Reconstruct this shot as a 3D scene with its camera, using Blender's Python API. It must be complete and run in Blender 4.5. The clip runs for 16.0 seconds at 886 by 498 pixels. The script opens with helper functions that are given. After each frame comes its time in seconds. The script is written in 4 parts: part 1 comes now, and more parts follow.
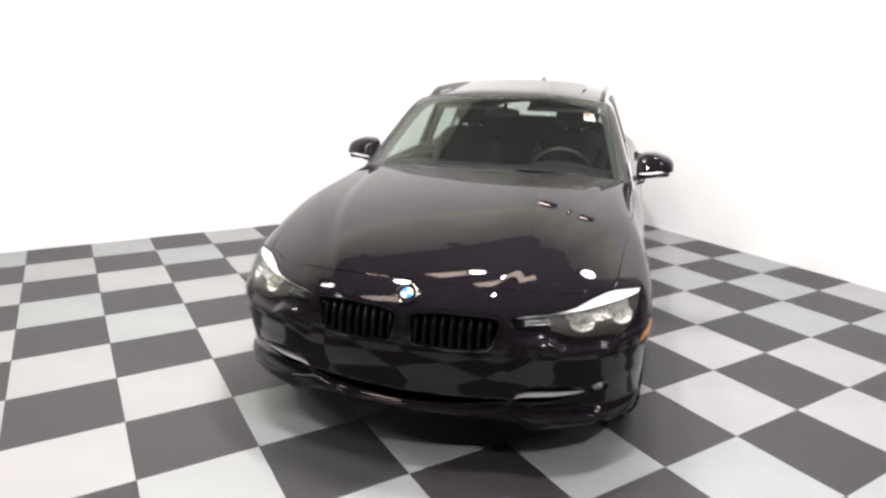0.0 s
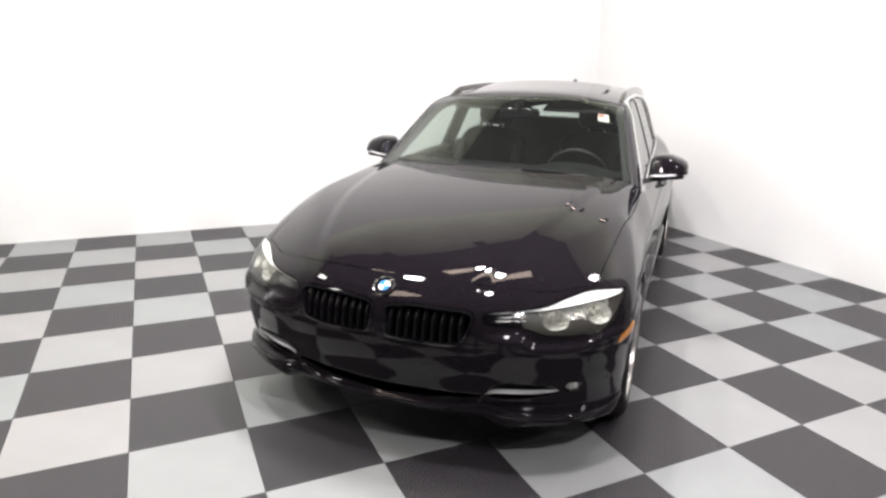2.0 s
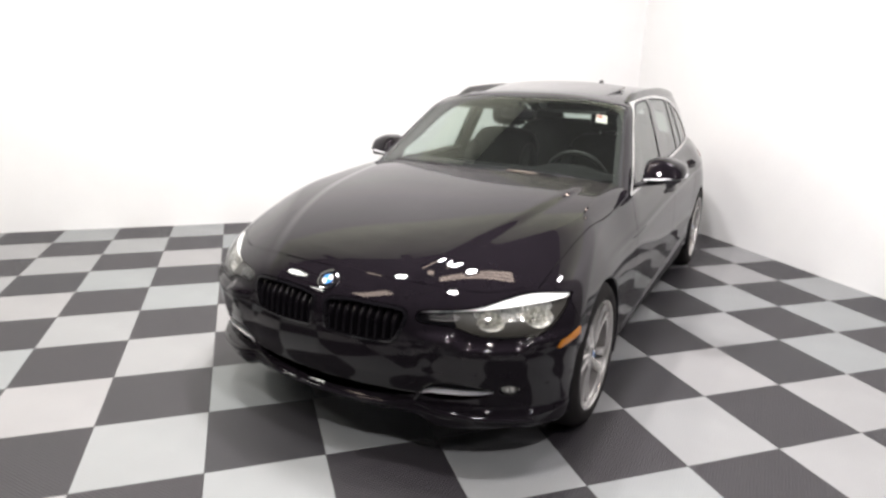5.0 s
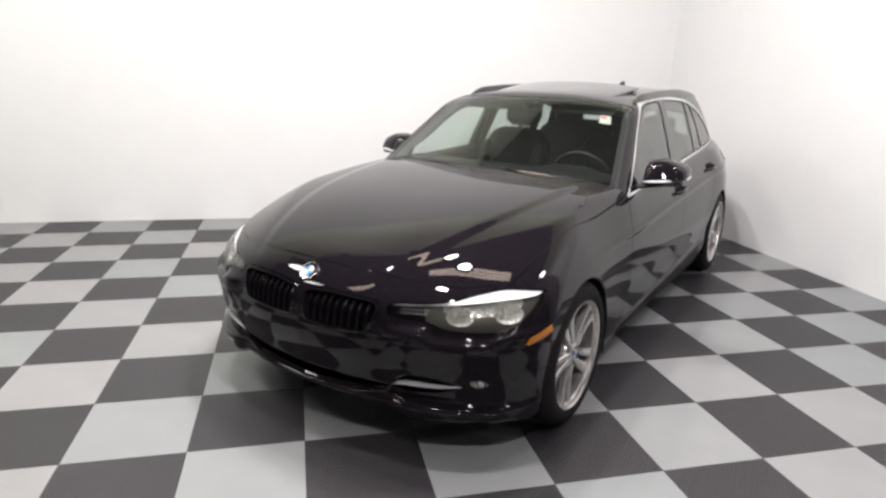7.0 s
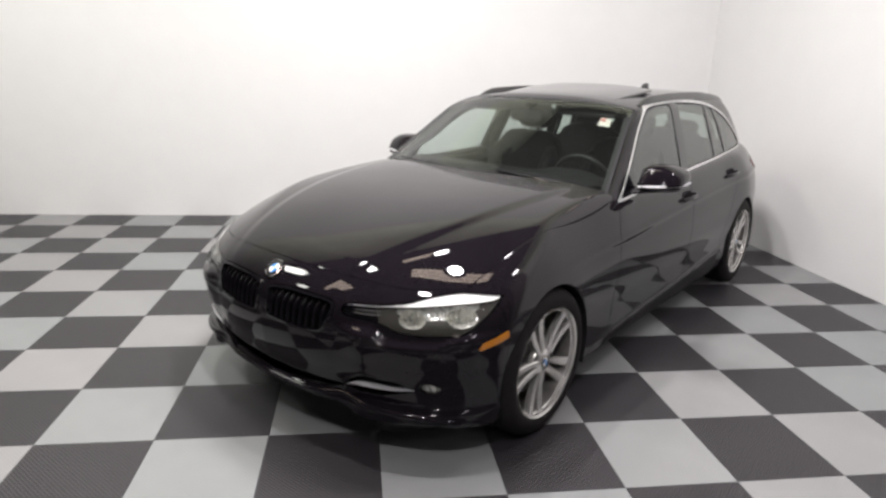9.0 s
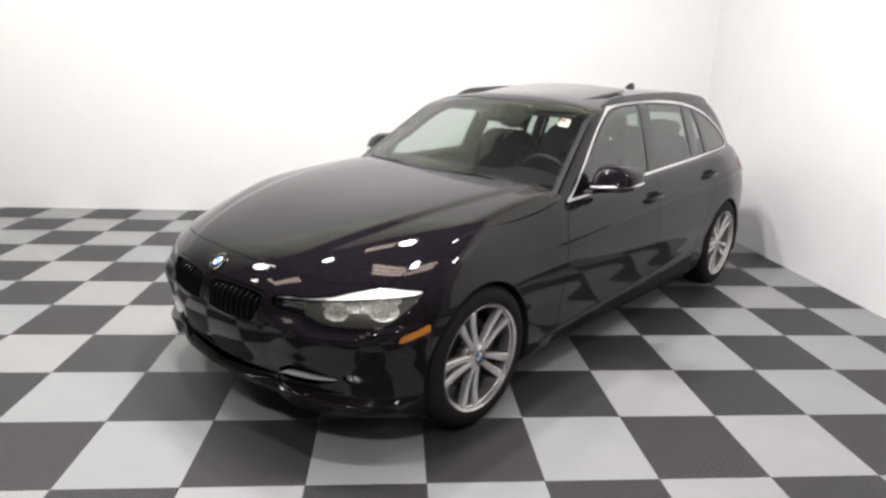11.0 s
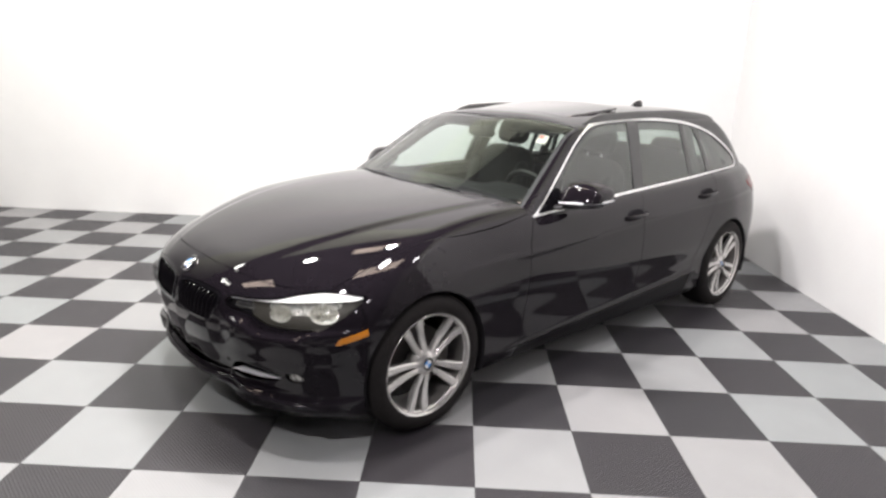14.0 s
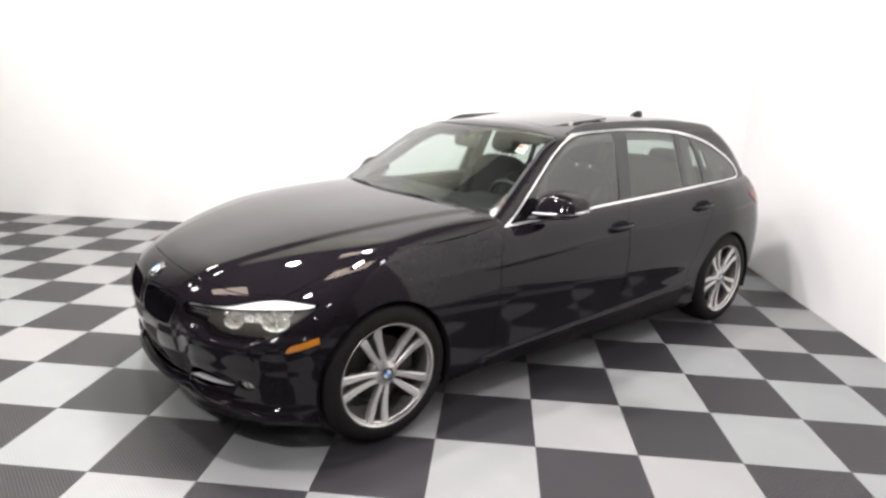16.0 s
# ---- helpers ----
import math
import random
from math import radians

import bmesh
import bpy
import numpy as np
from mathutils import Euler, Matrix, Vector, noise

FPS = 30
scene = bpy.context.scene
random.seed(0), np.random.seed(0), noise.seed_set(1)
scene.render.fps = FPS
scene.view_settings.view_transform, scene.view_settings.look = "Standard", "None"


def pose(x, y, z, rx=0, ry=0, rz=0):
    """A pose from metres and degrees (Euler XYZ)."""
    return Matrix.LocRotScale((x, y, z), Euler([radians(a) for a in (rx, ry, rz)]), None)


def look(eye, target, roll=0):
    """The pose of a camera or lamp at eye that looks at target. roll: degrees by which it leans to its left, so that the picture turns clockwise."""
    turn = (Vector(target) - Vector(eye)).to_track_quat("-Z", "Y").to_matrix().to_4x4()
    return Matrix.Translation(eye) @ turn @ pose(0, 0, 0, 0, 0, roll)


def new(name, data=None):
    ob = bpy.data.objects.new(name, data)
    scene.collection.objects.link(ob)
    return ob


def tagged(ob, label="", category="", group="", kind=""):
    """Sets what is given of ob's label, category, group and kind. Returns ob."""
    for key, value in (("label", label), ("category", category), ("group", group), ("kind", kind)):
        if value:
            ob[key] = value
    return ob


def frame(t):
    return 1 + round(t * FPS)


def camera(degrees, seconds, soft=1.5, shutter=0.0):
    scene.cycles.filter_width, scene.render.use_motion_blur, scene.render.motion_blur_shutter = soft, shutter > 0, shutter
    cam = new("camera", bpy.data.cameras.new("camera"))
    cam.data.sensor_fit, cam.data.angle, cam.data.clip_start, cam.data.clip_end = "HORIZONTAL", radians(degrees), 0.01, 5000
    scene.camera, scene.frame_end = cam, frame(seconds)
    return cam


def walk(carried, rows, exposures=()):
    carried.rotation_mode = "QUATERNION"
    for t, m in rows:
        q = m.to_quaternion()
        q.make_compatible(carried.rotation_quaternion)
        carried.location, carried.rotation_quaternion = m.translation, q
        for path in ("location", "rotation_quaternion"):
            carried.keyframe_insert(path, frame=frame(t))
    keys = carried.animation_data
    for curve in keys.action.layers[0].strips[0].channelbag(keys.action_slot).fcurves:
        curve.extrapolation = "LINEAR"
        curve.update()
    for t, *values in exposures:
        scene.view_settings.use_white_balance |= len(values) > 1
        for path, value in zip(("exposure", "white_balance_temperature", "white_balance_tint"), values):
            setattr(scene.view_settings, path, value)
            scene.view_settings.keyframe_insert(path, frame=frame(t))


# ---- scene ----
cam = camera(70.8, 16.0, 2.7)
PATH = [
    (0, (-0.066, -0.136, 1.508), (0.927, 1.509, 0.953), 1.4),
    (0.5, (0.029, -0.173, 1.501), (0.969, 1.503, 0.948), 1.4),
    (1, (0.09, -0.203, 1.504), (0.977, 1.502, 0.949), 1.4),
    (1.5, (0.12, -0.254, 1.492), (0.974, 1.468, 0.941), 1.5),
    (2, (0.194, -0.321, 1.493), (1.014, 1.419, 0.944), 1.5),
    (2.5, (0.261, -0.392, 1.491), (1.041, 1.367, 0.947), 1.5),
    (3, (0.313, -0.426, 1.498), (1.06, 1.347, 0.953), 1.6),
    (3.5, (0.394, -0.42, 1.493), (1.108, 1.367, 0.947), 1.6),
    (4, (0.501, -0.432, 1.487), (1.179, 1.369, 0.943), 1.6),
    (6.5, (0.838, -0.611, 1.48), (1.319, 1.252, 0.934), 1.8),
    (7, (0.917, -0.621, 1.48), (1.366, 1.25, 0.935), 1.9),
    (7.5, (1.036, -0.623, 1.49), (1.437, 1.258, 0.94), 1.9),
    (8, (1.13, -0.616, 1.485), (1.479, 1.275, 0.936), 1.9),
    (10.5, (1.571, -0.775, 1.499), (1.753, 1.139, 0.95), 2.1),
    (11, (1.692, -0.785, 1.516), (1.85, 1.13, 0.961), 2.0),
    (11.5, (1.813, -0.795, 1.513), (1.943, 1.123, 0.961), 2.0),
    (12, (1.889, -0.801, 1.505), (1.992, 1.121, 0.961), 2.0),
    (12.5, (1.936, -0.818, 1.512), (2.02, 1.105, 0.967), 2.2),
    (13, (2.023, -0.854, 1.513), (2.069, 1.072, 0.977), 2.1),
    (13.5, (2.107, -0.896, 1.543), (2.102, 1.032, 1.013), 2.1),
    (14, (2.165, -0.9, 1.549), (2.126, 1.031, 1.028), 2.3),
    (14.5, (2.228, -0.886, 1.554), (2.165, 1.047, 1.043), 2.3),
    (15, (2.31, -0.874, 1.55), (2.217, 1.06, 1.049), 2.2),
    (15.5, (2.391, -0.857, 1.55), (2.27, 1.077, 1.052), 2.3),
    (16, (2.49, -0.854, 1.544), (2.337, 1.079, 1.055), 2.2),
]
walk(cam, [(t, look(eye, target, roll)) for t, eye, target, roll in PATH],
     [(0.0, 0.07), (1.0, -0.03), (3.5, -0.07), (6.5, -0.31), (7.0, -0.41), (7.5, -0.5), (8.0, -0.61), (10.5, -0.42), (11.5, -0.21), (12.5, -0.04), (13.5, -0.04), (16.0, 0.01)])

# ------------------------------------------------------------------ world and light
world = bpy.data.worlds.new("world")
scene.world = world
world.use_nodes = True
world.node_tree.nodes["Background"].inputs["Color"].default_value = (0.9, 0.95, 1.0, 1)
world.node_tree.nodes["Background"].inputs["Strength"].default_value = 0.04

LAMP_Z = 4.2
# round hall lamps: x, y, watts; the last four are unseen, added as fill
BULBS = [(0.28, 2.80, 225), (1.15, 1.15, 350), (-2.1, 3.8, 250), (1.68, 2.87, 370), (1.88, 2.12, 310), (3.9, 1.5, 130), (3.7, -0.9, 65), (1.0, -1.7, 480), (-3.4, 2.6, 155), (4.1, -3.2, 110)]
# each lamp throws most of its light down and spills the rest around
for lx, ly, power in BULBS:
    for kind_, share in (("POINT", 0.65), ("SPOT", 0.58)):
        data = bpy.data.lights.new("lamp_light", kind_)
        data.shadow_soft_size, data.energy = (0.26 if lx < -1 else 0.12), power * share
        data.color = (1.0, 0.985, 0.925) if lx < 1 else (1.0, 0.962, 0.965) if lx < 3 else (1.0, 0.94, 0.99)
        if kind_ == "SPOT":
            data.spot_size, data.spot_blend = math.radians(162), 1.0
        new("lamp_light", data).matrix_world = pose(lx, ly, LAMP_Z - 0.17)
# long panel lamps: x, y, length, width, turn
PANELS = [(1.38, 3.06, 0.95, 0.30, 2), (1.9, 1.98, 1.7, 0.34, -12), (-1.7, 1.85, 1.7, 0.5, 0)]

# ------------------------------------------------------------------ materials


def material(name):
    m = bpy.data.materials.new(name)
    m.use_nodes = True
    nodes, links = m.node_tree.nodes, m.node_tree.links
    return m, nodes, links, nodes["Principled BSDF"]


def plain(name, colour, rough=0.5, metal=0.0, coat=0.0, vary=0.08, scale=40.0, bump=0.0, spec=0.5):
    """A surface with fine and broad variation of colour and roughness."""
    m, nodes, links, b = material(name)
    b.inputs["Roughness"].default_value, b.inputs["Metallic"].default_value = rough, metal
    b.inputs["Coat Weight"].default_value, b.inputs["Coat Roughness"].default_value = coat, 0.02
    b.inputs["Specular IOR Level"].default_value = spec
    coord = nodes.new("ShaderNodeTexCoord")
    fine, broad = nodes.new("ShaderNodeTexNoise"), nodes.new("ShaderNodeTexNoise")
    fine.inputs["Scale"].default_value, broad.inputs["Scale"].default_value = scale, scale / 14
    fine.inputs["Detail"].default_value = 6
    add = nodes.new("ShaderNodeMath")
    add.operation = "ADD"
    links.new(coord.outputs["Object"], fine.inputs["Vector"])
    links.new(coord.outputs["Object"], broad.inputs["Vector"])
    links.new(fine.outputs["Fac"], add.inputs[0])
    links.new(broad.outputs["Fac"], add.inputs[1])
    ramp = nodes.new("ShaderNodeMapRange")
    ramp.inputs["From Min"].default_value, ramp.inputs["From Max"].default_value = 0.6, 1.4
    ramp.inputs["To Min"].default_value, ramp.inputs["To Max"].default_value = 1 - vary, 1 + vary
    links.new(add.outputs[0], ramp.inputs["Value"])
    mix = nodes.new("ShaderNodeVectorMath")
    mix.operation = "SCALE"
    mix.inputs[0].default_value = colour
    links.new(ramp.outputs["Result"], mix.inputs["Scale"])
    links.new(mix.outputs["Vector"], b.inputs["Base Color"])
    if bump:
        bn = nodes.new("ShaderNodeBump")
        bn.inputs["Strength"].default_value, bn.inputs["Distance"].default_value = bump, 0.002
        links.new(fine.outputs["Fac"], bn.inputs["Height"])
        links.new(bn.outputs["Normal"], b.inputs["Normal"])
    return m


PAINT = plain("black_paint", (0.0086, 0.0070, 0.0092), 0.020, 0.0, 0.0, 0.2, 30, spec=0.26)
GLOSS_BLACK = plain("gloss_black", (0.007, 0.0065, 0.008), 0.06, 0.0, 0.0, spec=0.7)
GRILLE = plain("satin_black_grille", (0.0045, 0.004, 0.005), 0.13, spec=0.15)
MATT_BLACK = plain("matt_black_plastic", (0.019, 0.018, 0.021), 0.55, bump=0.3, scale=400, spec=0.3)
# duller than the body paint, standing for shade under the doors
SHADED_SILL = plain("shaded_black_sill", (0.009, 0.0085, 0.0095), 0.45, bump=0.2, scale=300, spec=0.12)
RUBBER = plain("tyre_rubber", (0.015, 0.0135, 0.0135), 0.7, vary=0.25, scale=60, bump=0.2, spec=0.09)
CHROME = plain("satin_chrome", (0.86, 0.86, 0.86), 0.3, 0.85, vary=0.03)
ALLOY = plain("alloy_silver", (0.60, 0.585, 0.57), 0.27, 0.75, 0.3, 0.06)
# darker than the alloy, standing for shade between the spokes
BARREL = plain("shaded_rim_metal", (0.19, 0.182, 0.175), 0.36, 0.75, vary=0.3)
DARK = plain("dark_void", (0.016, 0.015, 0.017), 0.9, spec=0.05)
WALL = plain("white_wall_paint", (0.78, 0.78, 0.775), 0.65, vary=0.02, scale=60, bump=0.05)


def glass_mat(name, tint, ior=1.5, haze=0.0):
    """Thin tinted glass: clear straight through, with a mirror image by Fresnel."""
    m, nodes, links, b = material(name)
    nodes.remove(b)
    clear, shine, mix, fres = nodes.new("ShaderNodeBsdfTransparent"), nodes.new("ShaderNodeBsdfGlossy"), nodes.new("ShaderNodeMixShader"), nodes.new("ShaderNodeLayerWeight")
    clear.inputs["Color"].default_value = (*tint, 1)
    shine.inputs["Roughness"].default_value = 0.02
    fres.inputs["Blend"].default_value = 0.5
    low = ((ior - 1) / (ior + 1)) ** 2
    power, scale = nodes.new("ShaderNodeMath"), nodes.new("ShaderNodeMath")
    power.operation, scale.operation = "POWER", "MULTIPLY_ADD"
    power.inputs[1].default_value, scale.inputs[1].default_value, scale.inputs[2].default_value = 4.3, 1 - 1.9 * low, 1.9 * low
    links.new(fres.outputs["Facing"], power.inputs[0])
    links.new(power.outputs[0], scale.inputs[0])
    links.new(scale.outputs[0], mix.inputs[0])
    links.new(clear.outputs[0], mix.inputs[1])
    links.new(shine.outputs[0], mix.inputs[2])
    last = mix
    if haze:
        # even pale haze, standing for wall light mirrored on the panes
        haze_tint, veil = nodes.new("ShaderNodeBsdfDiffuse"), nodes.new("ShaderNodeMixShader")
        haze_tint.inputs["Color"].default_value = (0.35, 0.37, 0.35, 1)
        veil.inputs[0].default_value = haze
        links.new(mix.outputs[0], veil.inputs[1])
        links.new(haze_tint.outputs[0], veil.inputs[2])
        last = veil
    links.new(last.outputs[0], nodes["Material Output"].inputs["Surface"])
    return m


def tile_mat(name, colour, rough, relief):
    """Moulded plastic floor tile with a fine diamond tread, a little scuffed."""
    m, nodes, links, b = material(name)
    coord = nodes.new("ShaderNodeTexCoord")
    info = nodes.new("ShaderNodeObjectInfo")
    scuff = nodes.new("ShaderNodeTexNoise")
    scuff.inputs["Scale"].default_value, scuff.inputs["Detail"].default_value = 3.5, 8
    links.new(coord.outputs["Object"], scuff.inputs["Vector"])
    grain = nodes.new("ShaderNodeTexNoise")
    grain.inputs["Scale"].default_value = 160
    links.new(coord.outputs["Object"], grain.inputs["Vector"])
    sums = nodes.new("ShaderNodeMath")
    sums.operation = "MULTIPLY_ADD"
    sums.inputs[1].default_value = 0.35
    links.new(info.outputs["Random"], sums.inputs[0])
    links.new(scuff.outputs["Fac"], sums.inputs[2])
    both = nodes.new("ShaderNodeMath")
    both.operation = "MULTIPLY_ADD"
    both.inputs[1].default_value = 0.25
    links.new(grain.outputs["Fac"], both.inputs[0])
    links.new(sums.outputs[0], both.inputs[2])
    span = nodes.new("ShaderNodeMapRange")
    span.inputs["From Min"].default_value, span.inputs["From Max"].default_value = 0.4, 1.2
    span.inputs["To Min"].default_value, span.inputs["To Max"].default_value = 0.88, 1.12
    links.new(both.outputs[0], span.inputs["Value"])
    tone = nodes.new("ShaderNodeVectorMath")
    tone.operation = "SCALE"
    hue = nodes.new("ShaderNodeMix")
    hue.data_type = "RGBA"
    hue.inputs["A"].default_value = (colour[0] * 0.975, colour[1] * 1.01, colour[2] * 1.018, 1)
    hue.inputs["B"].default_value = (colour[0] * 1.03, colour[1] * 0.990, colour[2] * 0.994, 1)
    links.new(info.outputs["Random"], hue.inputs["Factor"])
    links.new(hue.outputs["Result"], tone.inputs[0])
    links.new(span.outputs["Result"], tone.inputs["Scale"])
    links.new(tone.outputs["Vector"], b.inputs["Base Color"])
    b.inputs["Roughness"].default_value = rough
    waves = []
    for turn, length in ((45, 26.0), (-45, 26.0)):
        turned = nodes.new("ShaderNodeMapping")
        turned.inputs["Rotation"].default_value = (0, 0, radians(turn))
        wave = nodes.new("ShaderNodeTexWave")
        wave.inputs["Scale"].default_value = length
        wave.inputs["Distortion"].default_value = 0.0
        links.new(coord.outputs["Object"], turned.inputs["Vector"])
        links.new(turned.outputs["Vector"], wave.inputs["Vector"])
        waves.append(wave)
    tread = nodes.new("ShaderNodeMath")
    tread.operation = "MULTIPLY"
    links.new(waves[0].outputs["Fac"], tread.inputs[0])
    links.new(waves[1].outputs["Fac"], tread.inputs[1])
    bump = nodes.new("ShaderNodeBump")
    bump.inputs["Strength"].default_value, bump.inputs["Distance"].default_value = relief, 0.003
    links.new(tread.outputs[0], bump.inputs["Height"])
    links.new(bump.outputs["Normal"], b.inputs["Normal"])
    return m


def facet_mat(name, colour):
    """Bright reflector of many small facets, each turned a little its own way."""
    m, nodes, links, b = material(name)
    b.inputs["Base Color"].default_value = (*colour, 1)
    b.inputs["Metallic"].default_value, b.inputs["Roughness"].default_value = 0.62, 0.12
    coord, cells, bump = nodes.new("ShaderNodeTexCoord"), nodes.new("ShaderNodeTexVoronoi"), nodes.new("ShaderNodeBump")
    cells.inputs["Scale"].default_value = 75
    bump.inputs["Strength"].default_value, bump.inputs["Distance"].default_value = 1.0, 0.012
    flute = nodes.new("ShaderNodeMapping")
    flute.inputs["Scale"].default_value = (1.0, 1.0, 0.3)
    links.new(coord.outputs["Object"], flute.inputs["Vector"])
    links.new(flute.outputs["Vector"], cells.inputs["Vector"])
    links.new(cells.outputs["Distance"], bump.inputs["Height"])
    links.new(bump.outputs["Normal"], b.inputs["Normal"])
    return m


SIDE_GLASS = glass_mat("side_window_glass", (0.70, 0.78, 0.74), 1.5, 0.125)
WIND_GLASS = glass_mat("windscreen_glass", (0.83, 0.89, 0.855), 1.5, 0.014)
LENS = glass_mat("clear_lens", (0.95, 0.96, 0.96), 1.22)
AMBER = plain("amber_lens", (0.52, 0.185, 0.012), 0.2, 0.0, 0.8)
RED = plain("red_lens", (0.18, 0.010, 0.012), 0.2, 0.0, 0.2, spec=0.3)
BROW = plain("pale_light_guide", (0.92, 0.92, 0.91), 0.35, 0.0)
LAMP_BOWL = facet_mat("lamp_reflector", (0.86, 0.85, 0.80))
HOUSING = plain("lamp_housing", (0.042, 0.039, 0.034), 0.38, spec=0.2)
BLADE = plain("matt_aluminium", (0.66, 0.66, 0.68), 0.42, 0.35)
BLUE = plain("badge_blue", (0.05, 0.22, 0.55), 0.5, 0.0, 0.0, spec=0.08)
WHITE = plain("badge_white", (0.70, 0.70, 0.70), 0.5, 0.0, 0.0, spec=0.08)
LEATHER = plain("black_leather", (0.014, 0.014, 0.013), 0.55, vary=0.3, scale=90, bump=0.3, spec=0.25)
DASH = plain("dashboard_plastic", (0.020, 0.020, 0.020), 0.6, bump=0.4, scale=300, spec=0.25)
LINING_DARK = plain("dark_cloth_lining", (0.022, 0.022, 0.021), 0.9, bump=0.3, scale=300)
STEEL = plain("brake_steel", (0.045, 0.042, 0.04), 0.45, 0.7, vary=0.2)
BRIGHT = plain("polished_metal", (0.80, 0.80, 0.80), 0.12, 1.0, vary=0.02)
LIGHT_TILE = tile_mat("light_grey_tile", (0.236, 0.241, 0.242), 0.5, 0.3)
DARK_TILE = tile_mat("dark_grey_tile", (0.0196, 0.0174, 0.0212), 0.42, 0.9)
DIFFUSER, _, _, d_b = material("warm_diffuser")
d_b.inputs["Base Color"].default_value = (0.8, 0.7, 0.6, 1)
d_b.inputs["Emission Color"].default_value, d_b.inputs["Emission Strength"].default_value = (1.0, 0.80, 0.68, 1), 14.0
# near-black tone stands for a ceiling that gets no light
CEIL = plain("unlit_tone_ceiling", (0.045, 0.040, 0.054), 0.9, vary=0.3, scale=3)
# out of view; colour set to brighten and green the hood's reflections
UPPER = plain("reflection_tint_wall", (0.84, 0.88, 0.72), 0.9, vary=0.15, scale=3)
# grey tone stands for the side wall's light falling off
FALLOFF = plain("falloff_grey", (0.20, 0.195, 0.19), 0.8, vary=0.15, scale=8)
BEAM = plain("dark_steel_beam", (0.012, 0.011, 0.012), 0.7, vary=0.3)
# near-black tone stands for missing light in the unseen hall
BACKROOM = plain("unlit_tone_wall", (0.020, 0.020, 0.022), 0.9, vary=0.3, scale=3)
PATCH = plain("faded_red_print", (0.50, 0.20, 0.17), 0.6)
# near-black, so the shade's lit inside leaves no ring in reflections
SHADE = plain("no_bounce_black", (0.0006, 0.0006, 0.0006), 0.95, spec=0.0)
STICKER = plain("paper_sticker", (0.86, 0.83, 0.78), 0.6)
# ------------------------------------------------------------------ car body as smooth fields
# car axes: x forward from the front axle, y to the car's left, z up from the floor


def curve1(pairs, soft=0.03):
    """A smooth function of one variable through pairs (a, b)."""
    a, b = np.array(pairs[0::2], float), np.array(pairs[1::2], float)
    order = np.argsort(a)
    a, b = a[order], b[order]
    h, d = np.diff(a), np.diff(b) / np.diff(a)
    m = np.r_[d[0], [0.0 if p * q <= 0 else 2 * p * q / (p + q) for p, q in zip(d[:-1], d[1:])], d[-1]]
    span = a[-1] - a[0]
    xs = np.linspace(a[0] - 0.5 * span, a[-1] + 0.5 * span, 1601)
    k = np.clip(np.searchsorted(a, xs) - 1, 0, len(a) - 2)
    u = (xs - a[k]) / h[k]
    v = (2 * u**3 - 3 * u**2 + 1) * b[k] + (u**3 - 2 * u**2 + u) * h[k] * m[k] + (3 * u**2 - 2 * u**3) * b[k + 1] + (u**3 - u**2) * h[k] * m[k + 1]
    v = np.where(xs < a[0], b[0] + (xs - a[0]) * m[0], np.where(xs > a[-1], b[-1] + (xs - a[-1]) * m[-1], v))
    s = soft / (xs[1] - xs[0])
    if s > 0.5:
        n = int(3 * s) + 1
        w = np.exp(-0.5 * (np.arange(-n, n + 1) / s) ** 2)
        left, right = v[0] + (np.arange(-n, 0)) * (v[1] - v[0]), v[-1] + np.arange(1, n + 1) * (v[-1] - v[-2])
        v = np.convolve(np.r_[left, v, right], w / w.sum(), "valid")
    return lambda q: np.interp(q, xs, v)


def smax(a, b, k):
    h = np.maximum(k - np.abs(a - b), 0) / k
    return np.maximum(a, b) + h * h * k * 0.25


def step(a, b, q):
    u = np.clip((q - a) / (b - a), 0, 1)
    return u * u * (3 - 2 * u)


# side: half width at z 0.6 along the car, and how the section leans off that width
side_w = curve1([-3.9, 0.62, -3.6, 0.755, -3.3, 0.845, -3.1, 0.878, -2.85, 0.903, -2.4, 0.890, -1.7, 0.884, -1.0, 0.879, -0.5, 0.882, 0.0, 0.905, 0.35, 0.899, 0.6, 0.87, 0.9, 0.82], 0.06)
side_z = curve1([0.10, -0.085, 0.16, -0.055, 0.22, -0.026, 0.30, -0.014, 0.42, -0.014, 0.55, -0.003, 0.66, -0.006, 0.76, -0.020, 0.80, -0.031, 0.86, -0.055, 0.92, -0.088, 0.97, -0.122, 1.05, -0.19], 0.012)
crease_z = curve1([-3.8, 0.865, -2.5, 0.815, -1.5, 0.775, -0.7, 0.735, 0.2, 0.71], 0.1)


low_crease_z = curve1([-2.6, 0.362, -2.2, 0.340, -1.5, 0.302, -0.9, 0.272, -0.5, 0.250], 0.05)


def side_field(x, z):
    w = side_w(x) + side_z(z) - 0.040 * step(0.58, 0.88, z) * step(-0.80, -0.10, x)
    w = w + 0.009 * np.exp(-((z - low_crease_z(x)) / 0.014) ** 2) * step(-0.42, -0.60, x) * step(-2.45, -2.30, x)
    return w + 0.0068 * np.exp(-((z - crease_z(x)) / 0.018) ** 2) * step(0.1, -0.9, x)


# top: hood centre line, its lateral drop, and the belt line behind
hood_c = curve1([-0.9, 1.008, -0.75, 0.999, -0.55, 0.988, -0.3, 0.967, 0.0, 0.930, 0.25, 0.882, 0.45, 0.826, 0.6, 0.770, 0.8, 0.67], 0.05)
hood_d = curve1([-0.8, 0.050, -0.4, 0.046, 0.0, 0.052, 0.3, 0.072, 0.5, 0.09, 0.8, 0.11], 0.05)
